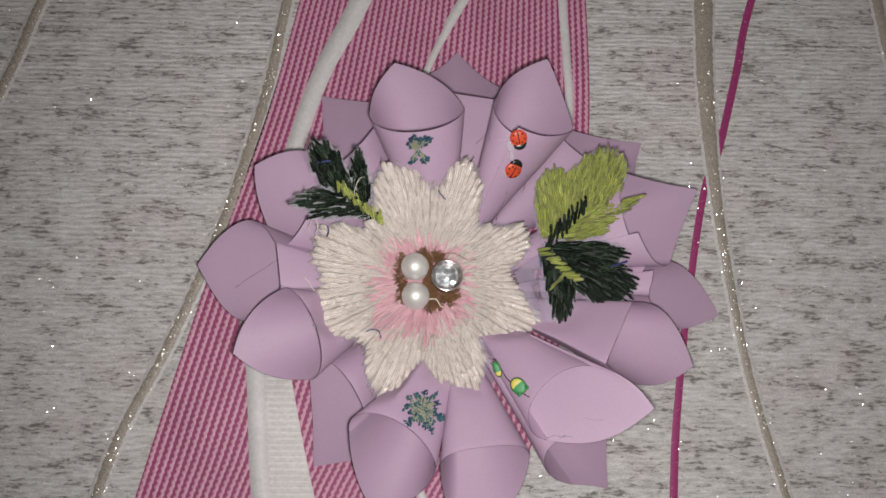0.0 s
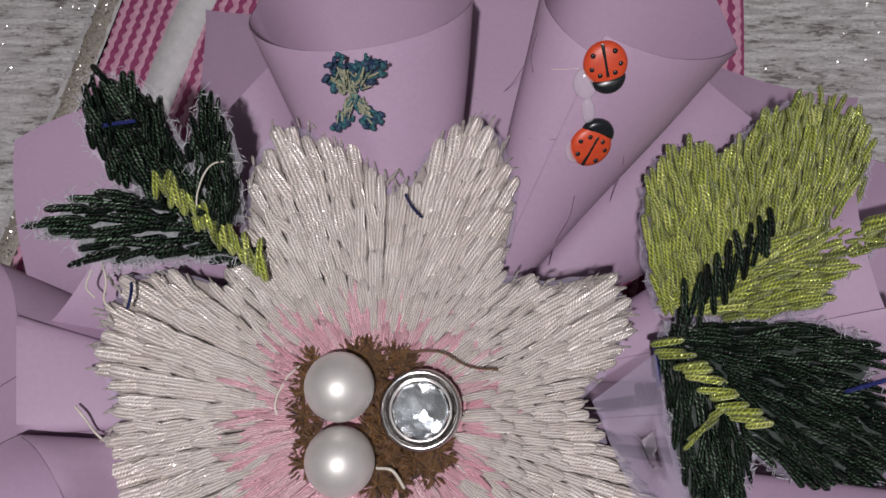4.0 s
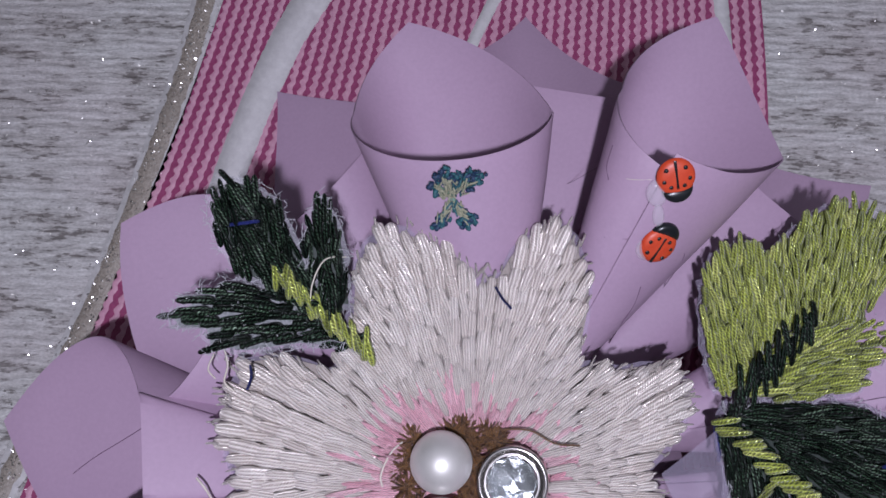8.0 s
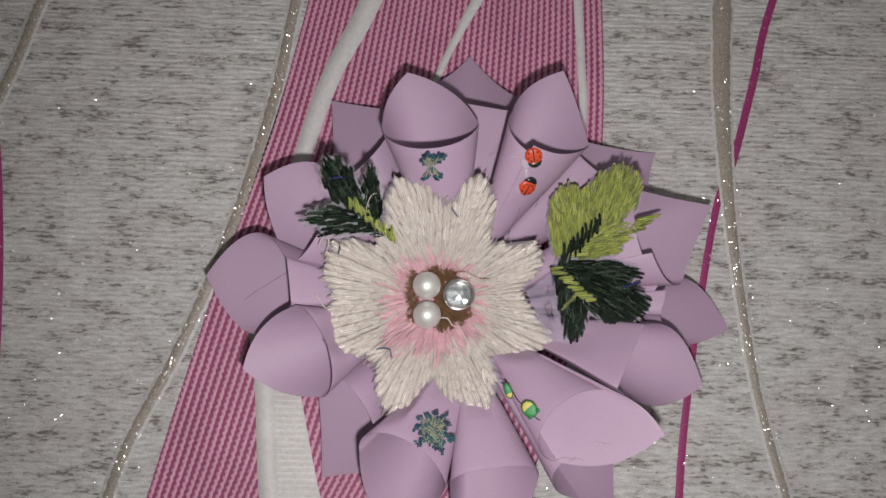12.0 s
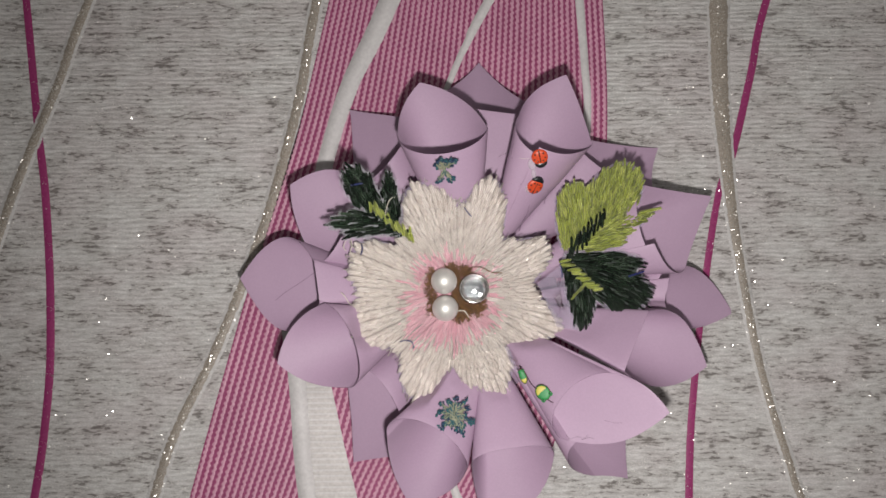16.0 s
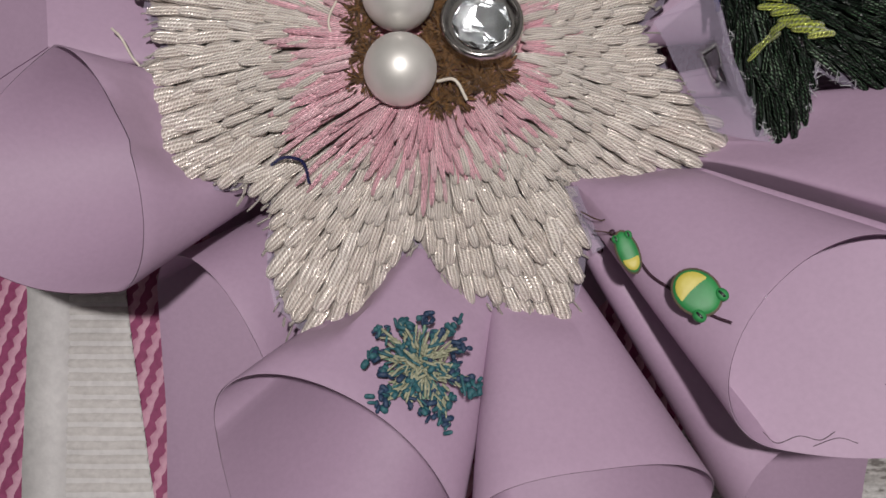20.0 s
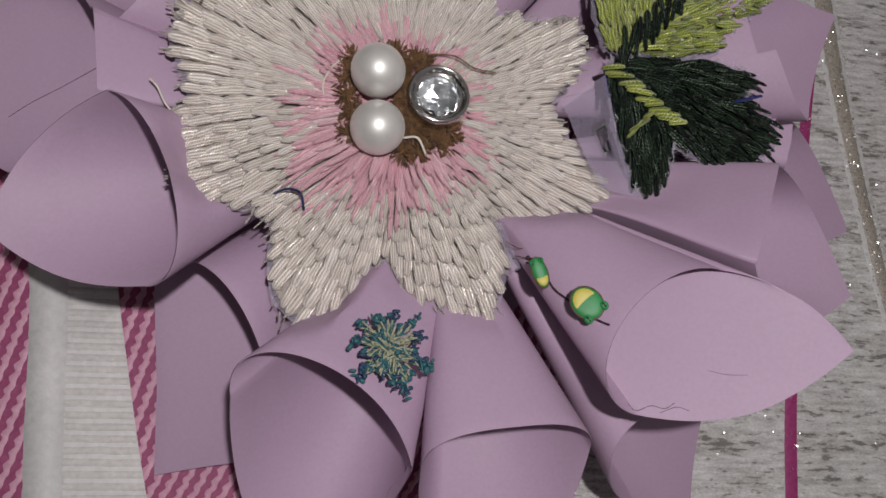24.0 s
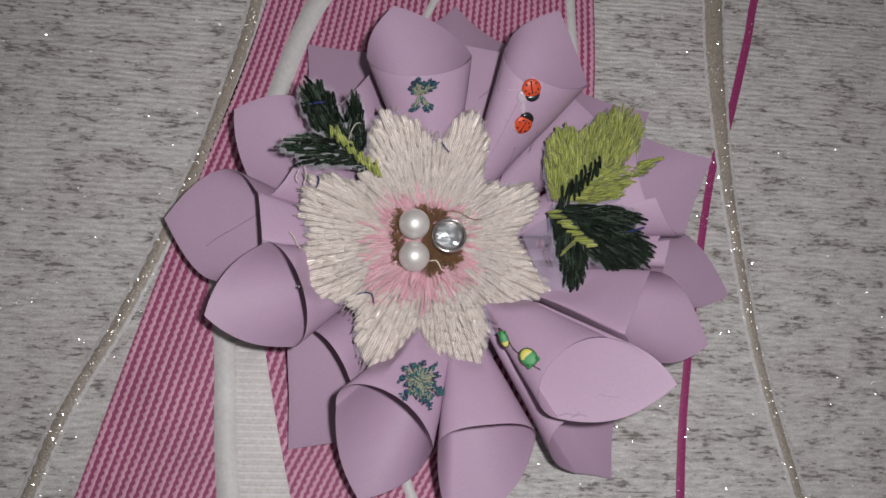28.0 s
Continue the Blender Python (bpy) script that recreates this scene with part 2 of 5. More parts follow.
LOOSE = plain_weave("pale_loose_thread", (0.62, 0.56, 0.48), (0.74, 0.68, 0.58), rough=0.4, size=2500)
GAUZE = gauze_material(thin=0.22, thick=0.5)
NET = gauze_material("white_net_edge", (0.52, 0.50, 0.56), 0.15, 0.5)
FIBRE = plain_weave("white_fibre", (0.36, 0.35, 0.38), (0.56, 0.55, 0.58), rough=0.35, size=2500)
# Far darker than the ivory floss: shade between the stitches is in this colour.
IVORY_GAP_CLOTH = plain_weave("ivory_gap_shade_cloth", (0.27, 0.225, 0.20), (0.38, 0.325, 0.295), size=3000)
ROSE_CLOTH = plain_weave("rose_cloth", (0.50, 0.22, 0.27), (0.62, 0.32, 0.36), size=3000)
OLIVE_CLOTH = plain_weave("olive_cloth", (0.10, 0.115, 0.02), (0.17, 0.19, 0.04), size=3000)
FOREST_CLOTH = plain_weave("forest_cloth", (0.008, 0.014, 0.01), (0.03, 0.045, 0.035), size=3000)
NET_CLOTH = plain_weave("grey_net_cloth", (0.16, 0.17, 0.17), (0.34, 0.34, 0.36), size=3000)


# ---------------------------------------------------------------- building helpers
MM = 0.001


def part(name, bm, mat, parent=None, label="", smooth=True):
    """Links a bmesh as one mesh object, under a thing or a part if one is given."""
    me = bpy.data.meshes.new(name)
    if isinstance(bm, tuple):
        me.from_pydata(*bm)
    else:
        bm.to_mesh(me)
        bm.free()
    me.materials.append(mat)
    me.polygons.foreach_set("use_smooth", [smooth] * len(me.polygons))
    ob = new(name, me)
    ob.parent = parent
    return tagged(ob, label)


def thing(name, label, category, group="", at=(0, 0, 0)):
    ob = new(name)
    ob.location = at
    ob.empty_display_size = 0.005
    return tagged(ob, label, category, group)


def spline(points, n):
    """A smooth line through a few control points (Catmull-Rom)."""
    p = [Vector(q) for q in points]
    p = [2 * p[0] - p[1], *p, 2 * p[-1] - p[-2]]
    out, spans = [], len(p) - 3
    for k in range(n + 1):
        u = k / n * spans
        i = min(int(u), spans - 1)
        f = u - i
        a, b, c, d = p[i : i + 4]
        out.append(0.5 * (2 * b + (c - a) * f + (2 * a - 5 * b + 4 * c - d) * f * f + (3 * b - a - 3 * c + d) * f**3))
    return out


def at_y(points, y):
    """x of a line given by (x, y) control points, at y."""
    ps = sorted((b, a) for a, b in points)
    return float(np.interp(y, [q[0] for q in ps], [q[1] for q in ps]))


# ---------------------------------------------------------------- the printed sheet
def build_sheet():
    half, drop = 900 * MM, -3 * MM
    v = [(-half, -half, drop), (half, -half, drop), (half, half, drop), (-half, half, drop), (-half, -half, 0), (half, -half, 0), (half, half, 0), (-half, half, 0)]
    f = [(3, 2, 1, 0), (4, 5, 6, 7), (0, 1, 5, 4), (1, 2, 6, 5), (2, 3, 7, 6), (3, 0, 4, 7)]
    ob = part("ground", (v, [], f), SHEET, smooth=False)
    return tagged(ob, "warm white embossed sheet with grey slub streaks and printed stripes", "patterned sheet", kind="structure")


SHEET_OB = build_sheet()
SHEET_OB.location = (0.67 * MM, 0.38 * MM, -1.79 * MM)


def strip(name, points, widths, mat, height, label, rough=0.05):
    """A printed stripe: a low flat ribbon along a line, in millimetres, with its width from end to end."""
    line = spline([(x, y, 0) for x, y in points], 220)
    verts, faces = [], []
    for k, q in enumerate(line):
        a, b = line[max(k - 1, 0)], line[min(k + 1, len(line) - 1)]
        side = (b - a).cross(Vector((0, 0, 1))).normalized()
        w = float(np.interp(k / 220, np.linspace(0, 1, len(widths)), widths)) / 2
        w *= 1 + rough * noise.noise(q * 0.9)
        for off, z in ((-w, 0), (-w + 0.15, height), (w - 0.15, height), (w, 0)):
            verts.append(((q + side * off) * MM + Vector((0, 0, z * MM)))[:])
        if k:
            n = 4 * k
            faces += [(n - 4 + j, n - 3 + j, n + 1 + j, n + j) for j in range(3)]
    ob = part(name, (verts, [], faces), mat, SHEET_OB, label)
    return ob


# The magenta band: its left and right borders.
BAND_L = [(-30, 200), (-48, 112), (-58, 66), (-71, 21), (-84, -28), (-98, -84), (-125, -190)]
BAND_R = [(56, 200), (59, 113), (58.5, 62), (53, 15), (36, -48), (20, -77), (-30, -190)]


def build_band():
    ys = np.linspace(190, -180, 120)
    left = [q for q in spline([(x, y, 0) for x, y in BAND_L], 160)]
    right = [q for q in spline([(x, y, 0) for x, y in BAND_R], 160)]
    lx = lambda y: float(np.interp(-y, [-q.y for q in left], [q.x for q in left]))
    rx = lambda y: float(np.interp(-y, [-q.y for q in right], [q.x for q in right]))
    verts, faces = [], []
    for k, y in enumerate(ys):
        verts += [(lx(y) * MM, y * MM, 0.1 * MM), (rx(y) * MM, y * MM, 0.1 * MM)]
        if k:
            faces.append((2 * k - 2, 2 * k - 1, 2 * k + 1, 2 * k))
    band = part("band", (verts, [], faces), MAGENTA, SHEET_OB, "broad magenta printed band with pale pink ribs")
    # Raised wavy ribs in pale pink run down the band.
    count, step = 50, 0.5
    n = int(370 / step)
    for r in range(count):
        u = (r + 0.5) / count
        verts, faces = [], []
        for k in range(n):
            y = 190 - k * step
            x = lx(y) + (rx(y) - lx(y)) * u
            # The rope-like twist: both edges wave with the same slanting phase.
            wave = math.sin(2 * math.pi * (y + 0.55 * x) / 2.3 + 1.2 * noise.noise((x * 0.2, y * 0.2, 7)))
            jit = 0.10 * noise.noise((x * 0.9, y * 1.3, r))
            c, w = x + 0.20 * wave + jit, 0.60 + 0.15 * math.cos(2 * math.pi * (y + 0.55 * x) / 2.3 + 0.8) + jit * 0.5
            z = 0.38 + 0.05 * wave
            verts += [((c - w) * MM, y * MM, 0.12 * MM), (c * MM, y * MM, z * MM), ((c + w) * MM, y * MM, 0.12 * MM)]
            if k:
                m = 3 * k
                faces += [(m - 3, m - 2, m + 1, m), (m - 2, m - 1, m + 2, m + 1)]
        part("rib", (verts, [], faces), PINK_RIB, band)


build_band()

strip("stripe", [(5, 190), (-25.5, 112), (-39, 82), (-48, 51), (-54, 20), (-58, -5)], [9, 7.6, 6.6, 5.8, 5.4], WHITE_PRINT, 0.52, "white slanting stripe")
strip("stripe", [(-62, 5), (-57, -26), (-54.3, -56), (-50.5, -84), (-40, -180)], [7.2, 6.6, 6.4, 7, 8], WHITE_PRINT, 0.52, "white curved stripe")
strip("stripe", [(55, 190), (13, 113), (6.5, 100), (1.2, 88.5), (-12, 55)], [5, 3.9, 3.0, 2.6, 2], WHITE_PRINT, 0.52, "thin white slanting stripe")
strip("stripe", [(47, 190), (50.1, 113), (51, 90), (51.2, 68), (46, 20)], [3.6, 3.4, 3.2, 3, 2.5], WHITE_PRINT, 0.52, "narrow white edge stripe")
strip("stripe", [(-22, -71), (-16.5, -84), (8, -150)], [0.6, 3.5, 6], WHITE_PRINT, 0.52, "white tapering sliver")
strip("stripe", [(-17, -60), (-13, -71), (-6.5, -84), (22, -150)], [2.6, 3.2, 3.6, 5], WHITE_PRINT, 0.52, "white slanting sliver")
strip("stripe", [(-6, -52), (-1, -66), (5, -84), (22, -150)], [2.4, 3.0, 3.6, 5], WHITE_PRINT, 0.52, "white slanting sliver")


def build_cream_band():
    """A widening cream strip with fine cross ribs beside the white stripe."""
    left = [(-59, 5), (-53.8, -26), (-51.2, -56), (-47.2, -84), (-36, -180)]
    right = [(-51, 5), (-45, -28), (-39.5, -52), (-31, -84), (0, -180)]
    cream = part("cream_strip", ([(at_y(s, y) * MM, y * MM, 0.46 * MM) for y in range(5, -181, -5) for s in (left, right)], [], [(2 * k, 2 * k + 1, 2 * k + 3, 2 * k + 2) for k in range(37)]), WHITE_PRINT, SHEET_OB, "cream strip with fine cross ribs")
    y = 4.0
    while y > -178:
        a, b = at_y(left, y), at_y(right, y)
        n = 8
        verts, faces = [], []
        for k in range(n + 1):
            x = a + (b - a) * k / n
            j = 0.14 * noise.noise((x * 0.8, y, 2))
            verts += [(x * MM, (y + 0.62 + j) * MM, 0.47 * MM), (x * MM, (y + j) * MM, 0.95 * MM), (x * MM, (y - 0.62 + j) * MM, 0.47 * MM)]
        for k in range(n):
            m = 3 * k
            faces += [(m, m + 1, m + 4, m + 3), (m + 1, m + 2, m + 5, m + 4)]
        part("cross_rib", (verts, [], faces), CREAM_RIB, cream)
        y -= 1.95


build_cream_band()

strip("line", [(150, 190), (122, 114), (114.5, 86), (105.3, 54), (99.2, 39), (92.6, 8), (86.5, -28), (82, -70), (76, -180)], [3.2, 2.9, 2.9, 2.8, 2.6, 2.6, 2.6, 2.8, 3], LINE, 0.07, "deep magenta curved line")
strip("line", [(-175, 190), (-162.7, 111), (-155.8, 66), (-151.4, 40), (-147.2, 1), (-146.1, -36), (-151, -84), (-170, -180)], [3, 3, 3, 3, 3], LINE, 0.07, "deep magenta curved line")
strip("line", [(184, 190), (178, 110), (175.5, 75), (173.4, 38), (172, 0), (176, -80), (190, -180)], [3, 3, 3], LINE, 0.07, "deep magenta curved line")
strip("margin", [(-38, 190), (-52.6, 112), (-58.2, 76), (-70, 29), (-86, -15.5), (-100.5, -47.5), (-110, -80), (-140, -180)], [5.6, 5.8, 5.8, 5.6, 5.4, 5.4, 5.4], MARGIN, 0.1, "pale margin beside a taupe strip", 0.12)
strip("gold_strip", [(-38, 190), (-52.6, 112), (-58.2, 76), (-70, 29), (-86, -15.5), (-100.5, -47.5), (-110, -80), (-140, -180)], [3.584, 3.808, 3.808, 3.584, 3.36, 3.36, 3.36], TAUPE, 0.2, "glittering taupe strip", 0.25)
strip("margin", [(108, 190), (103.8, 114), (102.4, 79), (103.1, 46), (105.4, 15), (110.3, -24), (118, -57), (126, -81), (170, -180)], [8.9, 8.6, 8.0, 6.4, 5.4, 5.0, 4.9, 4.9, 4.9], MARGIN, 0.1, "pale margin beside a taupe strip", 0.12)
strip("gold_strip", [(108, 190), (103.8, 114), (102.4, 79), (103.1, 46), (105.4, 15), (110.3, -24), (118, -57), (126, -81), (170, -180)], [7.28, 6.944, 6.272, 4.48, 3.36, 2.912, 2.8, 2.8, 2.8], TAUPE, 0.2, "glittering taupe strip, tapering", 0.2)
strip("margin", [(-115, 190), (-141.9, 111), (-149.2, 85), (-161, 50), (-172.4, 8.4), (-205, -120)], [5.6, 5.6, 5.6, 5.6], MARGIN, 0.1, "pale margin beside a taupe strip", 0.12)
strip("gold_strip", [(-115, 190), (-141.9, 111), (-149.2, 85), (-161, 50), (-172.4, 8.4), (-205, -120)], [3.584, 3.584, 3.584, 3.584], TAUPE, 0.2, "glittering taupe strip", 0.25)
strip("margin", [(166, 190), (171, 116), (174.5, 80), (178, 40), (190, -60), (210, -180)], [6.4, 5.9, 5.4, 5.4], MARGIN, 0.1, "pale margin beside a taupe strip", 0.12)
strip("gold_strip", [(166, 190), (171, 116), (174.5, 80), (178, 40), (190, -60), (210, -180)], [4.48, 3.92, 3.36, 3.36], TAUPE, 0.2, "glittering taupe strip", 0.25)


def build_glitter():
    """Tiny tilted metal flakes, gathered in the streaks and thick along the taupe strips."""
    rng = random.Random(4)
    verts, faces = [], []

    def flake(x, y, z, size):
        n = len(verts)
        turn = Euler((rng.gauss(0, 0.36), rng.gauss(0, 0.36), rng.uniform(0, 6.3))).to_matrix()
        for a, b in ((-1.3, -0.5), (1.2, -0.6), (1.0, 0.7), (-1.2, 0.5)):
            verts.append((Vector((x, y, z)) * MM + turn @ Vector((a * size, b * size, 0)) * MM)[:])
        faces.append((n, n + 1, n + 2, n + 3))

    placed = 0
    while placed < 20000:
        x, y = rng.uniform(-200, 200), rng.uniform(-140, 150)
        if noise.noise((x * 0.10, y * 0.55, 3.0)) < 0.16 or (lx0(y) + 1 < x < rx0(y) - 1):
            continue
        flake(x, y, 0.3, rng.uniform(0.06, 0.13) if rng.random() < 0.8 else rng.uniform(0.13, 0.22))
        placed += 1
    for pts, w in GOLD_LINES:
        for _ in range(1700):
            y = rng.uniform(-110, 140)
            flake(at_y(pts, y) + rng.gauss(0, w), y, 0.36, rng.uniform(0.06, 0.22))
    tagged(part("glitter", (verts, [], faces), FLAKE, SHEET_OB, "scattered silver glitter", smooth=False), kind="stuff")


lx0 = lambda y: at_y(BAND_L, y)
rx0 = lambda y: at_y(BAND_R, y)
GOLD_LINES = [
    ([(-38, 190), (-52.6, 112), (-58.2, 76), (-70, 29), (-86, -15.5), (-100.5, -47.5), (-110, -80), (-140, -180)], 1.1),
    ([(108, 190), (103.8, 114), (102.4, 79), (103.1, 46), (105.4, 15), (110.3, -24), (118, -57), (126, -81), (170, -180)], 1.3),
    ([(-115, 190), (-141.9, 111), (-149.2, 85), (-161, 50), (-172.4, 8.4), (-205, -120)], 1.1),
]
build_glitter()


# ---------------------------------------------------------------- the paper flower
def lie(x, y):
    """Height of the embroidered blossom over the sheet, in millimetres."""
    r = math.hypot(x, y)
    return 32.0 + 0.11 * y - 0.035 * x + 0.6 * math.cos(r / 9) + 0.9 * noise.noise((x * 0.07, y * 0.07, 1.0))


# Eight uneven lobes: direction in degrees and reach in millimetres.
LOBES = [(-180, 33), (-157, 35.7), (-149, 33.8), (-141, 28.7), (-134, 28), (-120, 36.6), (-111, 37.5), (-105, 34.6), (-100, 27.8), (-96, 24), (-89, 28.6), (-64, 36.4), (-49, 28), (-46, 22.8), (-18, 38.3), (-6, 29.7), (6, 25), (18, 32.3), (27, 34.9), (34, 34), (40, 28), (51, 23.8), (60, 34.1), (69, 40), (76, 39.1), (81, 35.7), (84, 31.2), (90, 29.7), (95, 33.9), (108, 39), (115, 38.3), (120, 36.1), (126, 31), (141, 25.8), (147, 33.2), (153, 37.5), (170, 36.2), (180, 33)]
CENTRE = (1.0, 0.0)


def reach(ang):
    d = (math.degrees(ang) + 180) % 360 - 180
    return float(np.interp(d, [q[0] for q in LOBES], [q[1] for q in LOBES]))


def brim(ang):
    """How far a stitch may reach: half its width stays clear of the notches beside it."""
    return min(reach(ang - 0.034), reach(ang), reach(ang + 0.034)) + 0.3


FLOWER = thing("paper_flower", "lilac paper flower of rolled cones lying on the printed sheet", "paper flower")


def under(x, y):
    """Whether a place lies beneath the embroidered blossom, 0 to 1 with a soft border."""
    ang, r = math.atan2(y - CENTRE[1], x - CENTRE[0]), math.hypot(x - CENTRE[0], y - CENTRE[1])
    return min(1.0, max(0.0, (reach(ang) + 1.0 - r) / 4.0))


def arch(p, through_point, q):
    """The control point of an arched line from p to q that passes through a given point, or of the straight line."""
    m = Vector(through_point) if through_point else (p + q) / 2
    w = (m - p).length / max((m - p).length + (q - m).length, 1e-6)
    return (m - p * (1 - w) ** 2 - q * w**2) / (2 * w * (1 - w))


def cone(apex, lip, side_a, side_b, tip, arch_a=None, arch_b=None, seam=None, flat=1.0, seed=0, label=""):
    """A square of paper rolled into a cone: a ruled surface from the apex to a mouth that runs from the short
    front lip round both sides to the long pointed corner. arch_a, arch_b: where the edges bulge on their way from
    the sides to the corner. seam: where round the mouth the sheet's edge lies (0: lip). flat: below 1 the lip is
    pressed flat, with tight bends at the sides."""
    a, f, s1, s2, t = (Vector(q) for q in (apex, lip, side_a, side_b, tip))
    mid = (s1 + s2) / 2
    around, along = 96, 16
    # Both edges leave the corner in one plane with the apex, so that the paper does not fold there.
    ca, cb = arch(s1, arch_a, t), arch(s2, arch_b, t)
    normal = (t - a).cross(cb - ca).normalized()
    slip = normal * (ca - t).dot(normal)
    ca, cb = ca - slip, cb - slip

    def rim(u):
        u %= 1.0
        if 0.25 < u < 0.75:
            p, c, w = (s1, ca, (u - 0.25) * 4) if u <= 0.5 else (s2, cb, (0.75 - u) * 4)
            return p * (1 - w) ** 2 + c * (2 * w * (1 - w)) + t * w**2
        th = u * 2 * math.pi
        return mid + (f - mid) * max(math.cos(th), 0.0) ** flat + (s1 - s2) / 2 * math.copysign(abs(math.sin(th)) ** flat, math.sin(th))

    lap = 0.10 if seam is not None else 0.0
    # Where the sheet's two edges meet at the mouth, the inner one is cut shorter.
    short = lambda w: 1 - 0.075 * max(0.0, 1 - w / 0.3) + 0.012 * max(0.0, (w - 1.0) / 0.1) if lap else 1.0
    verts, faces = [], []
    total = around + int(around * lap)
    for i in range(total + 1):
        e = a + (rim((seam or 0.0) + i / around) - a) * short(i / around)
        out = (e - mid).normalized()
        if lap:
            e = e + out * (0.8 * (i / around - 0.5))
        for j in range(along + 1):
            v = 0.06 + 0.94 * j / along
            q = a.lerp(e, v)
            q = q + out * 0.45 * noise.noise((q.x * 0.06 + seed * 7, q.y * 0.06, q.z * 0.06)) * v
            # Pressed flat where the blossom is glued on.
            low = min(q.z, lie(q.x, q.y) - 1.3)
            q.z += (low - q.z) * under(q.x, q.y)
            # Kept below the leaf beside it.
            beneath = min(1.0, max(0.0, 3 - 3 * math.hypot((q.x - 38) / 13, (q.y - 3) / 19)))
            q.z += (min(q.z, 30.2 + 0.11 * (q.x - 36) - 0.055 * q.y) - q.z) * beneath
            q.z = max(q.z, -0.9)
            verts.append((q * MM)[:])
    closed = not lap
    for i in range(total):
        for j in range(along):
            n = i * (along + 1) + j
            m = 0 * (along + 1) + j if closed and i == total - 1 else n + along + 1
            faces.append((n, n + 1, m + 1, m))
    ob = part("paper_cone", (verts, [], faces), PAPER, FLOWER, label)
    ob.data.set_sharp_from_angle(angle=math.radians(40))
    thick = ob.modifiers.new("thickness", "SOLIDIFY")
    thick.thickness, thick.offset = 0.26 * MM, 0.0
    even = ob.modifiers.new("crisp_edges", "WEIGHTED_NORMAL")
    even.mode, even.weight, even.keep_sharp = "FACE_AREA", 100, True
    return ob


# The lower ring, whose corners lie on the sheet.
cone((-2, 8, 14), (-22, 45.3, 25), (-35, 42.6, 8), (-14.5, 66, 11), (-37.6, 72.3, 1.5), seed=1)
cone((4, 10, 14), (16.5, 64, 22.5), (-3, 74.6, 13), (27.5, 70.5, 13), (11.1, 91, 0), flat=0.6, seed=2)
cone((12, 10, 16), (49.7, 44.3, 24), (50.2, 56.4, 13), (72.2, 40, 9), (77.6, 56.9, 0), flat=0.8, seed=3)
cone((16, 6, 18), (64.2, 16.5, 34), (64.0, 36.5, 28), (78.0, 8.6, 23), (90.0, 34.2, 18.5), seam=0.9, flat=0.85, seed=4)
cone((16, 0, 16), (70.2, 2.8, 27.5), (71.9, 8.4, 24), (70.1, -2.4, 25), (101.8, -5.0, -0.6), (82.4, 10.1, 16), (86, -11.0, 6), seam=0.93, flat=0.6, seed=5)
cone((10, -10, 29), (37.0, -49.6, 26), (58, -45.0, 13), (48.2, -61.2, 5), (60.9, -62.8, 0), seed=6)
cone((-2, -6, 14), (-21.6, -31.3, 25), (-37.2, -24.5, 8), (-18.1, -53.4, 6), (-35.4, -56.0, 1), seed=7)
cone((-6, 1, 22), (-44.2, 4.2, 33.6), (-46.0, 11.6, 32.2), (-43.8, -3.0, 32.2), (-73.5, 7.6, 15), (-55.0, 20.0, 26.5), (-54.4, -11.0, 23), flat=0.5, seed=8)
# The upper ring, open towards the viewer.
cone((-8, 6, 17), (-36.1, 19.7, 33), (-31.8, 38.2, 29), (-45.2, 12.2, 27.5), (-55.0, 38.4, 24), (-38.0, 42.6, 27), (-49.4, 18.0, 26), seed=9)
cone((7, 3, 15), (-5.4, 43.6, 42.8), (-18.0, 53.8, 34.5), (11.6, 53.6, 37.5), (-10.8, 73.0, 28), (-17.4, 60.8, 32.6), (8.0, 60.0, 35.6), seed=10)
cone((10, 10, 17), (27.3, 45.2, 43.6), (21.8, 57.6, 37.5), (45.8, 48.6, 34.6), (39.2, 74.6, 29.6), (24.8, 64.2, 34.6), (44.6, 57.0, 33), seam=0.905, seed=11)
cone((14, -2, 17), (56.2, -15.6, 41.5), (62.0, -6.4, 36), (51.6, -25.2, 43.5), (84.2, -24.0, 20.5), (71.0, -5.4, 31), (67.0, -30.0, 32), flat=0.5, seed=12)
cone((11, -5, 24), (30.6, -34.8, 42.5), (47.8, -25.8, 41.0), (35.4, -46.6, 36), (63.8, -37.7, 46.5), (54.4, -28.2, 43.5), (44.0, -47.2, 39), seed=13)
cone((10, -12, 20), (17.5, -48.4, 36), (31.4, -51.4, 27.5), (4.9, -54.2, 32), (11.0, -76.8, 16), (30.4, -59.0, 24.5), (6.4, -62.0, 26), flat=0.8, seed=14)
cone((13, -10, 21), (-10.5, -40.4, 36.5), (3.8, -54.4, 31), (-21.4, -45.0, 32), (-14.7, -68.8, 16), (0.4, -61.0, 26), (-21.2, -53.0, 27), seed=15)
cone((-8, -4, 16), (-31.0, -17.5, 36.5), (-41.4, -3.0, 36), (-34.8, -29.6, 29.5), (-57.6, -21.7, 27), (-47.6, -5.9, 33.5), (-42.6, -29.0, 28.6), seed=16)


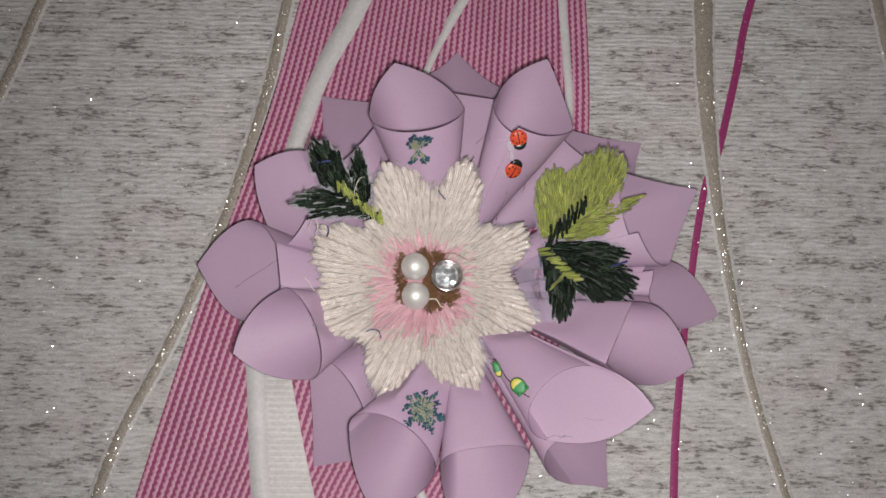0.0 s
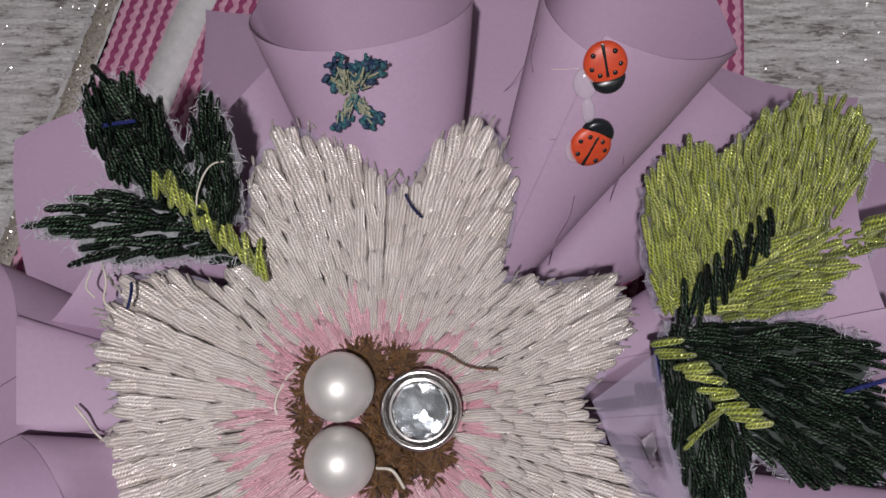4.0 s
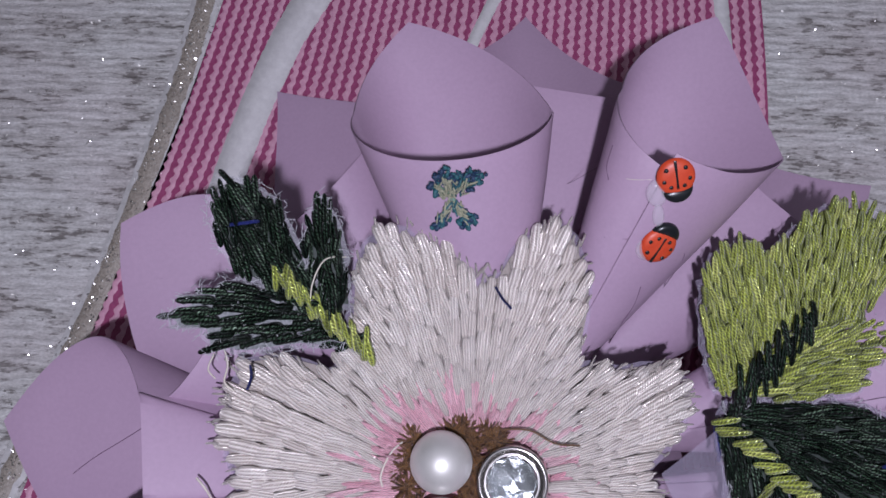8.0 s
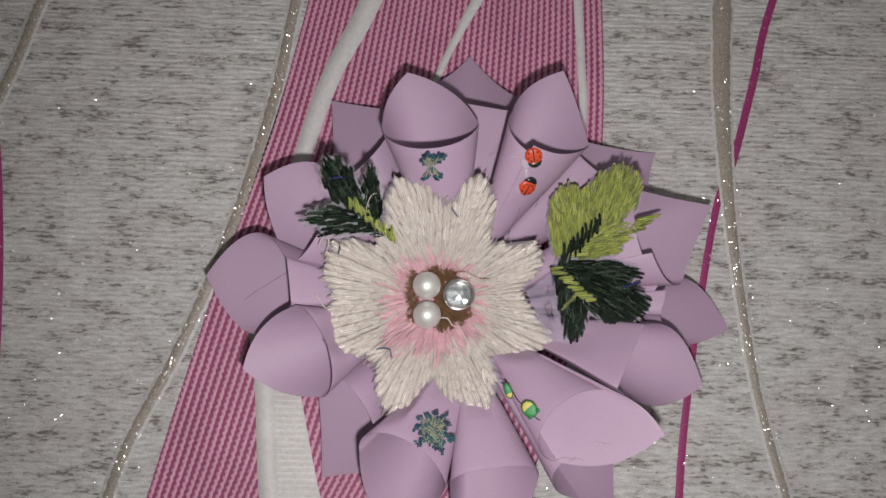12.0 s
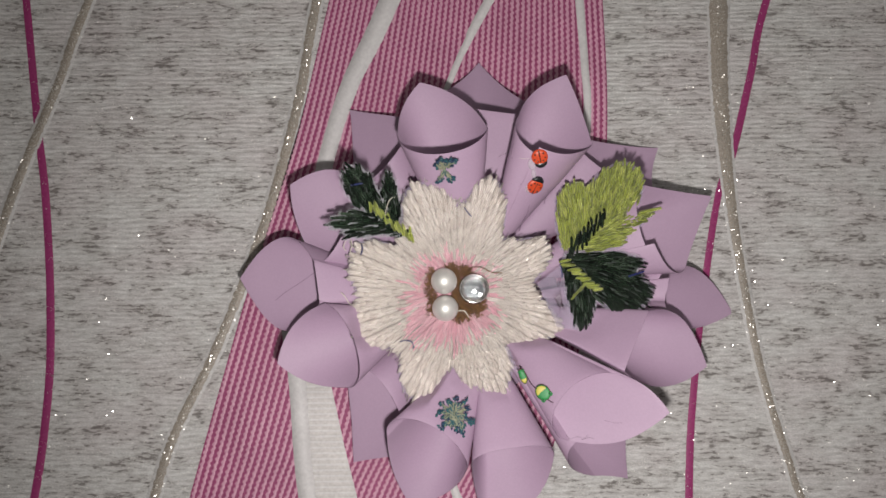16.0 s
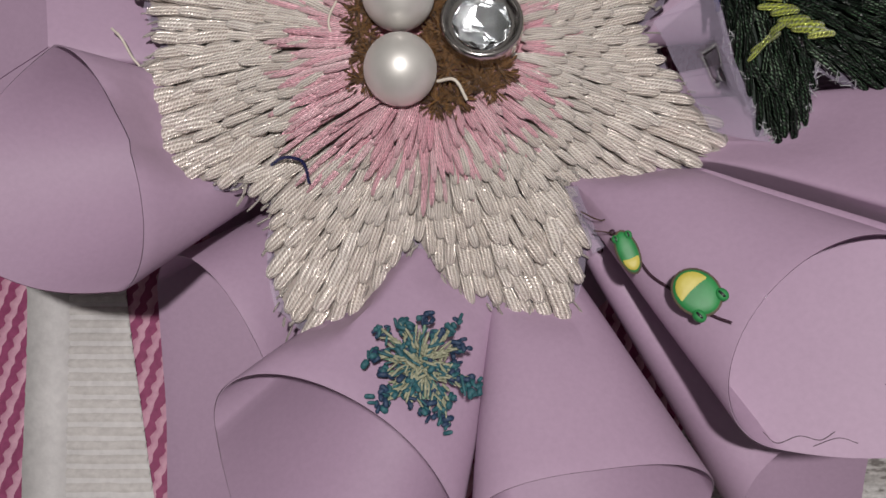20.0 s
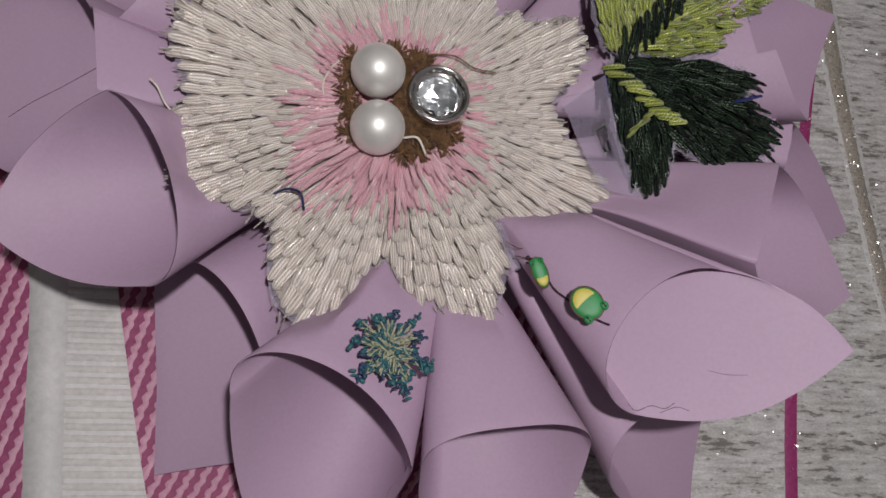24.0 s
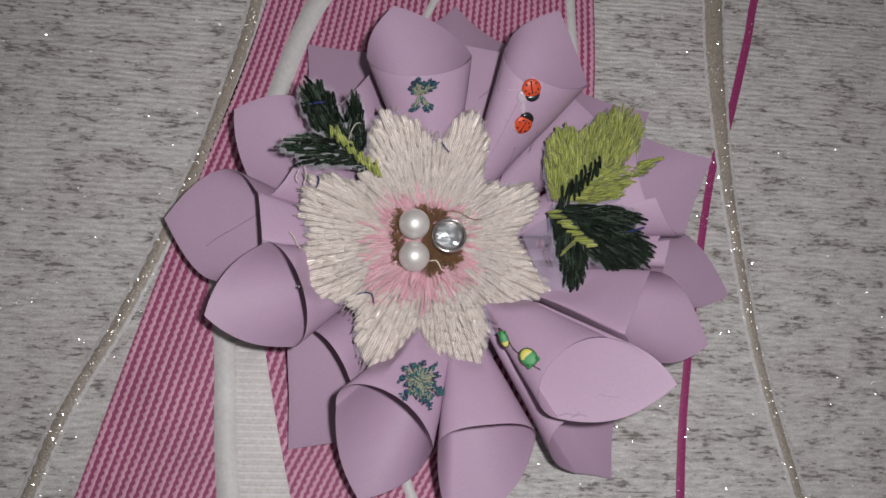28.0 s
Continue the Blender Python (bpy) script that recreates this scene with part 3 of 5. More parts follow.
def build_base():
    """The round of paper on which the cones are glued."""
    verts, faces = [(CENTRE[0] * MM, CENTRE[1] * MM, 9 * MM)], []
    for k in range(72):
        ang = 2 * math.pi * k / 72
        verts.append(((CENTRE[0] + 36 * math.cos(ang)) * MM, (CENTRE[1] + 36 * math.sin(ang)) * MM, (9 + 0.5 * noise.noise((math.cos(ang) * 2, math.sin(ang) * 2, 9))) * MM))
        faces.append((0, k + 1, (k + 1) % 72 + 1))
    ob = part("paper_base", (verts, [], faces), PAPER, FLOWER, "round lilac paper base under the cones")
    ob.modifiers.new("thickness", "SOLIDIFY").thickness = 0.26 * MM


build_base()


def paper_top():
    """The paper cones as one surface to lay small things on."""
    verts, faces = [], []
    for ob in FLOWER.children:
        n = len(verts)
        verts += [v.co.copy() for v in ob.data.vertices]
        faces += [[n + i for i in f.vertices] for f in ob.data.polygons]
    return BVHTree.FromPolygons(verts, faces)


PAPER_TOP = paper_top()


def laid(x, y, lift=0.0, other=0.0):
    """The height of the paper's top at a place, in millimetres, and its normal."""
    place, normal, _, _ = PAPER_TOP.ray_cast(Vector((x * MM, y * MM, 0.1)), Vector((0, 0, -1)))
    if place is None:
        return other + lift, Vector((0, 0, 1))
    return place.z / MM + lift, normal if normal.z > 0 else -normal


def on_paper(x, y, turn, lift=0.0, size=1.0):
    """A pose that lies on the paper, turned about its normal."""
    z, normal = laid(x, y, lift)
    tilt = Vector((0, 0, 1)).rotation_difference(normal).to_matrix().to_4x4()
    return Matrix.Translation((x * MM, y * MM, z * MM)) @ tilt @ Matrix.Rotation(radians(turn), 4, "Z") @ Matrix.Scale(size, 4)


def resting(x, y, z, turn, level=1.0):
    """A pose at a given height whose tilt lies between the paper's slope and level."""
    normal = (laid(x, y)[1] + Vector((0, 0, level))).normalized()
    return Matrix.Translation((x * MM, y * MM, z * MM)) @ Vector((0, 0, 1)).rotation_difference(normal).to_matrix().to_4x4() @ Matrix.Rotation(radians(turn), 4, "Z")


# ---------------------------------------------------------------- embroidery
def stitch_shape(sides=8, rings=8):
    """One satin stitch of unit length and width along x: plump, flat below, with blunt tapered ends; with its UVs."""
    verts, faces, uvs = [], [], []
    for i in range(rings):
        u = (0, 0.05, 0.16, 0.36, 0.64, 0.84, 0.95, 1)[i]
        r = (1 - abs(2 * u - 1) ** 7) ** 0.5 * 0.5 if 0 < u < 1 else 0.2
        for k in range(sides):
            ang = 2 * math.pi * k / sides
            verts.append((u - 0.5, r * math.cos(ang), 0.68 * r * math.sin(ang) + 0.3 * (1 - (2 * u - 1) ** 2) - 0.15))
    for i in range(rings - 1):
        for k in range(sides):
            n, m = i * sides + k, i * sides + (k + 1) % sides
            faces.append((n, m, m + sides, n + sides))
            uvs += [(i / (rings - 1), k / sides), (i / (rings - 1), (k + 1) / sides), ((i + 1) / (rings - 1), (k + 1) / sides), ((i + 1) / (rings - 1), k / sides)]
    return np.array(verts), faces, uvs


STITCH = stitch_shape()


def floss_shape(sides=22, rings=13, strands=6, turns=0.22):
    """One satin stitch of several strands laid side by side with a slight twist, so that its back is grooved."""
    verts, faces, uvs = [], [], []
    for i in range(rings):
        u = 0.5 - 0.5 * math.cos(math.pi * i / (rings - 1))
        r = (1 - abs(2 * u - 1) ** 5) ** 0.5 * 0.5 if 0 < i < rings - 1 else 0.16
        for k in range(sides):
            ang = 2 * math.pi * k / sides
            groove = 1 - 0.13 * abs(math.sin(strands * (ang / 2 + math.pi * turns * u)))
            knob = 1 + 0.05 * math.sin(9 * u * math.pi + 3 * ang)
            q = r * groove * knob
            verts.append((u - 0.5, q * math.cos(ang), 0.6 * q * math.sin(ang) + 0.22 * (1 - (2 * u - 1) ** 2) - 0.11))
    for i in range(rings - 1):
        for k in range(sides):
            n, m = i * sides + k, i * sides + (k + 1) % sides
            faces.append((n, m, m + sides, n + sides))
            uvs += [(i / (rings - 1), k / sides), (i / (rings - 1), (k + 1) / sides), ((i + 1) / (rings - 1), (k + 1) / sides), ((i + 1) / (rings - 1), k / sides)]
    return np.array(verts), faces, uvs


FLOSS = floss_shape()


def stitch_matrix(x, y, z, yaw, length, width, dip=0.0, height=1.0):
    return Matrix.Translation((x * MM, y * MM, z * MM)) @ Euler((0, dip, yaw)).to_matrix().to_4x4() @ Matrix.Diagonal((length * MM, width * MM, width * MM * height, 1))


def stitches(name, matrices, mat, parent, label=""):
    """Many stitches joined into one mesh."""
    base, faces, uvs = STITCH
    n = len(base)
    verts, polys = [], []
    for k, m in enumerate(matrices):
        a = np.array(m)
        verts.append(base @ a[:3, :3].T + a[:3, 3])
        polys += [tuple(i + k * n for i in f) for f in faces]
    ob = part(name, (np.concatenate(verts).tolist(), [], polys), mat, parent, label)
    layer = ob.data.uv_layers.new(name="UVMap")
    layer.data.foreach_set("uv", np.tile(np.array(uvs).ravel(), len(matrices)))
    return tagged(ob, kind="stuff")


STITCH_MESHES = {}


def single_stitches(matrices, mat, parent):
    """Stitches as pieces of their own on one shared mesh."""
    if mat.name not in STITCH_MESHES:
        me = bpy.data.meshes.new("stitch")
        me.from_pydata(FLOSS[0].tolist(), [], FLOSS[1])
        me.materials.append(mat)
        me.polygons.foreach_set("use_smooth", [True] * len(me.polygons))
        me.uv_layers.new(name="UVMap").data.foreach_set("uv", np.array(FLOSS[2]).ravel())
        STITCH_MESHES[mat.name] = me
    for m in matrices:
        ob = new("stitch", STITCH_MESHES[mat.name])
        ob.parent, ob.matrix_local = parent, m


def build_blossom():
    top = thing("embroidered_flower", "ivory embroidered flower with pink heart and brown centre on paper cones", "embroidered flower")
    rng = random.Random(11)
    def sheet(grow, drop, ragged, limit=99.0):
        verts, faces = [(CENTRE[0] * MM, CENTRE[1] * MM, (lie(*CENTRE) - drop) * MM)], []
        rings, around = 6, 180
        for j in range(1, rings + 1):
            for k in range(around):
                ang = 2 * math.pi * k / around
                r = min(reach(ang) + grow + ragged * noise.noise((k * 0.6, 0, 0)), limit) * j / rings
                x, y = CENTRE[0] + r * math.cos(ang), CENTRE[1] + r * math.sin(ang)
                verts.append((x * MM, y * MM, (lie(x, y) - drop) * MM))
        for k in range(around):
            faces.append((0, 1 + k, 1 + (k + 1) % around))
            for j in range(rings - 1):
                n, m = 1 + j * around + k, 1 + j * around + (k + 1) % around
                faces.append((n, n + around, m + around, m))
        return verts, [], faces

    part("net_edge", sheet(-0.6, 0.75, 0.9), GAUZE, top, "sheer net edge")
    # Five petals, each a thin backing that carries its own stitches.
    bounds = [math.radians(q) for q in (-138, -46, 4, 51, 138, 222)]
    petals = []
    for first, last in zip(bounds, bounds[1:]):
        n, rings = int((last - first) * 30), 6
        verts, faces = [], []
        for k in range(n + 1):
            ang = first + (last - first) * k / n
            for j in range(rings + 1):
                r = 5.0 + (reach(ang) - 1.8 + 0.4 * noise.noise((k * 0.6, first, 0)) - 5.0) * j / rings
                x, y = CENTRE[0] + r * math.cos(ang), CENTRE[1] + r * math.sin(ang)
                verts.append((x * MM, y * MM, (lie(x, y) - 0.45) * MM))
        for k in range(n):
            for j in range(rings):
                q = k * (rings + 1) + j
                faces.append((q, q + 1, q + rings + 2, q + rings + 1))
        # The backing's dark colour paints the shade seen in gaps between stitches.
        petals.append(part("petal", (verts, [], faces), IVORY_GAP_CLOTH, top, "ivory petal of padded satin stitches"))

    def petal_of(ang):
        d = ang if ang > bounds[0] else ang + 2 * math.pi
        return min(int(np.searchsorted(bounds, d, side="right")) - 1, 4)

    ivory, rose = [[] for _ in petals], []

    def add(rr, ang, length, width, lift, loose):
        x, y = CENTRE[0] + rr * math.cos(ang), CENTRE[1] + rr * math.sin(ang)
        z = lie(x, y) + lift - 0.02 * rr + rng.uniform(-0.12, 0.12)
        lean = 0.09 * math.sin(4 * ang + 0.6) * min(1, rr / 25)
        return stitch_matrix(x, y, z, ang + lean + rng.gauss(0, loose), length, width, -0.07 + rng.gauss(0, 0.07), 1.0)

    # Stitches run in radial lines from the uneven border inwards, staggered from line to line.
    lines = 122
    for c in range(lines):
        ang = -math.pi + 2 * math.pi * (c + rng.uniform(-0.16, 0.16)) / lines
        r = brim(ang) + rng.uniform(-1.3, 0.9)
        heart = 16.6 - 1.8 * math.cos(ang) - 1.2 * math.sin(ang) + 3.4 * noise.noise((math.cos(ang) * 2, math.sin(ang) * 2, 5)) + rng.uniform(-1.6, 1.6)
        length = rng.uniform(3.6, 6.4)
        k = 0
        while r > heart:
            rr = r - length / 2
            space = 2 * math.pi * rr / lines
            width = max(1.05, space * rng.uniform(1.05, 1.4)) * (0.92 if k == 0 else 1.0)
            ivory[petal_of(ang)].append(add(rr, ang, length, min(width, 2.1), 0.5 + 0.16 * min(k, 3) + rng.uniform(-0.2, 0.25), 0.085))
            r -= length - rng.uniform(1.2, 2.4)
            length, k = rng.uniform(3.8, 5.8), k + 1
    # Frayed ends of floss stand off all round the border.
    frayed = []
    for _ in range(380):
        ang = rng.uniform(-math.pi, math.pi)
        frayed.append(add(brim(ang) + rng.uniform(-2.2, 0.7), ang, rng.uniform(1.0, 2.2), rng.uniform(0.2, 0.4), 0.5 + rng.uniform(-0.3, 0.7), 0.35))
    stitches("frayed_edge", frayed, IVORY, top, "frayed ivory ends along the border")
    # Finer pink stitches fill the heart, their outer ends reaching unevenly between the ivory ones.
    for row, (r0, r1, count) in enumerate(((6.4, 12.8, 120), (9.5, 16.3, 140), (12.0, 18.4, 84))):
        for k in range(count):
            ang = -math.pi + 2 * math.pi * (k + 0.5 * (row % 2) + rng.uniform(-0.25, 0.25)) / count
            out = -1.8 * math.cos(ang) - 1.2 * math.sin(ang) + 3.4 * noise.noise((math.cos(ang) * 2, math.sin(ang) * 2, 5))
            # Nothing is stitched beneath the beads in the heart.
            free = 6.2 + 4.6 * max(0.0, math.cos(ang - 0.24)) ** 3
            near, far = max(r0 + rng.uniform(-0.8, 0.8), free), r1 + out + rng.uniform(-1.4, 1.8)
            if far - near < 2.5:
                continue
            rose.append(add((near + far) / 2, ang, far - near, rng.uniform(0.6, 0.92), 1.0 - 0.1 * row, 0.07))
    for petal, some in zip(petals, ivory):
        single_stitches(some, IVORY, petal)
    heart = part("heart", sheet(0, 0.3, 0.0, 13.0), ROSE_CLOTH, top, "pink heart of fine satin stitches")
    single_stitches(rose, ROSE, heart)
    # Brown tufts: little stars of short stitches in the middle.
    tufts = []
    for cx, cy in ((-7.3, 4.5), (-7.8, 0.2), (-6.6, -2.6), (3.0, 7.4), (0.8, 7.0), (2.5, -4.0), (5.8, -4.6), (1.2, -7.6), (3.6, -7.2), (-2.0, 7.4), (-7.0, 6.4), (1.5, 0.5), (0.5, 3.2), (8.6, -3.6), (-7.2, -5.4), (0.4, -1.6), (0.2, 5.2), (7.4, -5.8), (2.6, -2.0), (-0.6, 8.0), (4.2, 6.6), (-8.2, 3.0)):
        for k in range(130):
            ang = rng.uniform(0, 6.283)
            q = rng.uniform(0.2, 2.0)
            x, y = cx + q * math.cos(ang), cy + q * math.sin(ang)
            tufts.append(stitch_matrix(x, y, lie(x, y) + 0.9 + rng.uniform(0, 0.5), ang, rng.uniform(0.7, 1.7), rng.uniform(0.14, 0.26), rng.uniform(-0.9, 0.3)))
    stitches("brown_tuft", tufts, BROWN, top, "fuzzy rust-brown centre stitches")
    return top


BLOSSOM = build_blossom()


def inside(poly, x, y):
    hit = False
    for (ax, ay), (bx, by) in zip(poly, poly[1:] + poly[:1]):
        if (ay > y) != (by > y) and x < (bx - ax) * (y - ay) / (by - ay) + ax:
            hit = not hit
    return hit


def fill(poly, yaw, length, width, rng, z, fan=None, loose=0.09, step=0.9):
    """Stitches that cover an outline, in staggered rows along one direction, or fanning out from a point."""
    out = []
    cx, cy = sum(q[0] for q in poly) / len(poly), sum(q[1] for q in poly) / len(poly)
    c, s = math.cos(yaw), math.sin(yaw)
    size = max(math.hypot(q[0] - cx, q[1] - cy) for q in poly)
    rows, u = 0, -size
    while u < size:
        v = -size + (rows % 2) * width * 0.4
        while v < size:
            a, b = u + rng.uniform(-0.9, 0.9), v + rng.uniform(-0.2, 0.2)
            x, y = cx + c * a - s * b, cy + s * a + c * b
            if inside(poly, x, y):
                turn = math.atan2(y - fan[1], x - fan[0]) if fan else yaw
                out.append(stitch_matrix(x, y, z(x, y) + 0.45 + rng.uniform(-0.2, 0.25), turn + rng.gauss(0, loose), length * rng.uniform(0.8, 1.25), width * rng.uniform(0.7, 1.15), rng.gauss(0.06, 0.13)))
            v += width * step
        u += length * 0.46
        rows += 1
    return out


def leaf_net(polys, z, parent, net, out):
    """The sheer net that stands out round each lobe."""
    for k, poly in enumerate(polys):
        cx, cy = sum(q[0] for q in poly) / len(poly), sum(q[1] for q in poly) / len(poly)
        verts, faces = [(cx * MM, cy * MM, (z(cx, cy) - 0.4) * MM)], []
        dense = [Vector(a).lerp(Vector(b), i / 6) for a, b in zip(poly, poly[1:] + poly[:1]) for i in range(6)]
        for q in dense:
            d = Vector((q.x - cx, q.y - cy))
            d = d * (1 + out / max(d.length, 2)) + 0.7 * Vector((noise.noise((q.x, q.y, 0)), noise.noise((q.y, q.x, 4))))
            verts.append(((cx + d.x) * MM, (cy + d.y) * MM, (z(cx + d.x, cy + d.y) - 0.4 - 0.06 * k) * MM))
        n = len(dense)
        faces += [(0, 1 + i, 1 + (i + 1) % n) for i in range(n)]
        part("net_edge", (verts, [], faces), net, parent, "fuzzy white net edge")


def fuzz(poly, z, parent, rng, count, reach_out):
    """Short frayed fibres of the net that stand off along an outline."""
    out = []
    cx, cy = sum(q[0] for q in poly) / len(poly), sum(q[1] for q in poly) / len(poly)
    edges = list(zip(poly, poly[1:] + poly[:1]))
    lengths = [math.hypot(b[0] - a[0], b[1] - a[1]) for a, b in edges]
    for _ in range(count):
        a, b = rng.choices(edges, lengths)[0]
        f = rng.random()
        x, y = a[0] + (b[0] - a[0]) * f, a[1] + (b[1] - a[1]) * f
        away = math.atan2(y - cy, x - cx)
        off = rng.uniform(-0.4, reach_out)
        x, y = x + off * math.cos(away), y + off * math.sin(away)
        out.append(stitch_matrix(x, y, z(x, y) + rng.uniform(-0.6, 0.7), rng.uniform(0, 6.3), rng.uniform(0.5, 1.7), rng.uniform(0.05, 0.11), rng.gauss(0, 0.5)))
    stitches("net_fuzz", out, FIBRE, parent, "frayed white net fibres")


def lobe(name, matrices, mat, cloth, poly, z, parent, label, drop=0.15):
    """One lobe of a leaf: a backing of its outline that carries its stitches."""
    cx, cy = sum(q[0] for q in poly) / len(poly), sum(q[1] for q in poly) / len(poly)
    dense = [Vector(a).lerp(Vector(b), i / 5) for a, b in zip(poly, poly[1:] + poly[:1]) for i in range(5)]
    verts, faces, n = [], [], len(dense)
    for f in (0.0, 0.5, 1.0):
        for q in dense:
            x, y = cx + (q.x - cx) * 0.95 * f, cy + (q.y - cy) * 0.95 * f
            verts.append((x * MM, y * MM, (z(x, y) - drop) * MM))
    for j in range(2):
        faces += [(j * n + i, j * n + (i + 1) % n, (j + 1) * n + (i + 1) % n, (j + 1) * n + i) for i in range(n)]
    ob = part(name, (verts, [], faces), cloth, parent, label)
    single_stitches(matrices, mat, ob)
    return ob


def build_right_leaf():
    z = lambda x, y: 31.3 + 0.11 * (x - 36) - 0.055 * y + 0.6 * noise.noise((x * 0.09, y * 0.09, 9))
    top = thing("embroidered_leaf", "embroidered leaf with yellow-green and dark green lobes beside the ivory flower", "embroidered leaf", "leaves of the flower")
    rng = random.Random(21)
    up = [(35.8, 14.8), (34.2, 22.4), (34.8, 30.8), (36.6, 34.9), (41.3, 37), (45, 35), (48.5, 39), (53.2, 42.4), (58.4, 42.9), (62.2, 39.9), (62.7, 35.2), (60.6, 28.6), (55.6, 25.2), (48, 24.3)]
    right = [(35.8, 14.8), (48, 24.3), (55.6, 25.2), (60, 26), (64.2, 26.7), (65.3, 25.8), (63.7, 24), (59.5, 20.4), (56.6, 18.3), (55.4, 15.3), (48.4, 13.7), (39.7, 13.5)]
    dark_r = [(36.9, 12.5), (48.4, 13), (54.8, 12.9), (61.4, 10.1), (58.8, 6.2), (62.8, 1.7), (62.6, -2.2), (58.4, -6.9), (52.3, -6.7), (46, -2.3)]
    dark_l = [(36.9, 12.5), (46, -2.3), (43.8, -8), (41.5, -13.5), (39.3, -11.2), (37, -3.2), (35.7, 6), (35.5, 10.7)]
    leaf_net([up, right, dark_r, dark_l], z, top, GAUZE, 0.7)
    base = dark_l[0]
    a = fill(up, math.radians(82), 3.6, 1.0, rng, z, fan=(base[0] + 4, base[1] - 22), loose=0.13)
    lobe("light_lobe", a, OLIVE, OLIVE_CLOTH, up, z, top, "yellow-green upright lobe of satin stitches")
    a = fill(right, math.radians(18), 3.8, 1.0, rng, z, fan=(base[0] - 16, base[1] - 3), loose=0.13)
    lobe("light_lobe", a, OLIVE, OLIVE_CLOTH, right, z, top, "yellow-green side lobe of satin stitches")
    # The side lobe's end curls up off the paper.
    curl = [(65.8 - 3.4 + 1.0 * k, 26.1 - 0.2 + 0.2 * k) for k in range(5)]
    stitches("curled_tip", [stitch_matrix(x, y, z(x, y) + 1.0 + 0.45 * k, 0.12, 3.6 - 0.3 * k, 1.5 - 0.12 * k, -0.3) for k, (x, y) in enumerate(curl)], OLIVE, top, "curled yellow-green end")
    b = fill(dark_r, math.radians(-12), 4.6, 0.9, rng, z, fan=(base[0] - 5, base[1] - 1), loose=0.12, step=1.0)
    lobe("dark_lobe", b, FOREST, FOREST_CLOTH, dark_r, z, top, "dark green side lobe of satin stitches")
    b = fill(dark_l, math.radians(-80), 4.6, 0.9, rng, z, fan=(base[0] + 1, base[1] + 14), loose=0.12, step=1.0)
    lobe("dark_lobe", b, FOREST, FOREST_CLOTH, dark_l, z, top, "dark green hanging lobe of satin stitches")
    # Two saw-toothed runs of light stitches lie on the dark lobes, one dark run on the light lobes.
    vein = []
    for k in range(13):
        u = k / 12
        x, y = 35.9 + 10.6 * u, 9.9 + -9.0 * u
        vein.append(stitch_matrix(x + rng.uniform(-0.4, 0.4), y + rng.uniform(-0.5, 0.5), z(x, y) + 1.2, math.radians(0) + rng.gauss(0, 0.1), rng.uniform(3.4, 4.8), rng.uniform(0.85, 1.05)))
    for k in range(7):
        u = k / 6
        x, y = 38.4 + 3.5 * u, -1.6 + 3.8 * u
        vein.append(stitch_matrix(x, y + rng.uniform(-0.4, 0.4), z(x, y) + 1.15, math.radians(38) + rng.gauss(0, 0.15), rng.uniform(2.2, 3.4), rng.uniform(0.6, 0.85)))
    stitches("light_vein", vein, OLIVE, top, "yellow-green vein stitches")
    vein = []
    for k in range(18):
        u = k / 17
        x, y = 37.8 + 11.8 * u, 13.3 + 11.6 * u
        tall = rng.uniform(2.8, 4.6) + 1.4 * (1 - u)
        vein.append(stitch_matrix(x, y + (0.9 if k % 2 else -1.0) + rng.uniform(-0.4, 0.4), z(x, y) + 1.2, math.radians(84) + rng.gauss(0, 0.12), tall + 0.8, rng.uniform(0.75, 1.0)))
    stitches("dark_vein", vein, FOREST, top, "dark green vein stitches")
    fuzz(dark_r, z, top, rng, 320, 0.9)
    fuzz(dark_l, z, top, rng, 200, 0.8)
    fuzz(up, z, top, rng, 260, 0.6)
    fuzz(right, z, top, rng, 160, 0.6)
    blue = [stitch_matrix(57.8 + 0.9 * k, 5.3 + 0.28 * k, z(57.8, 5.3) + 1.2, 0.3, 1.8, 0.55) for k in range(-1, 4)]
    blue += [stitch_matrix(34.1 + 0.8 + 0.1 * k, 8.1 + 1.2 - 1.2 * k, z(34.1, 8.1) + 0.7, 1.5, 1.8, 0.6) for k in range(4)]
    stitches("blue_stitching", blue, BLUE, top, "stray blue thread ends")
    return top


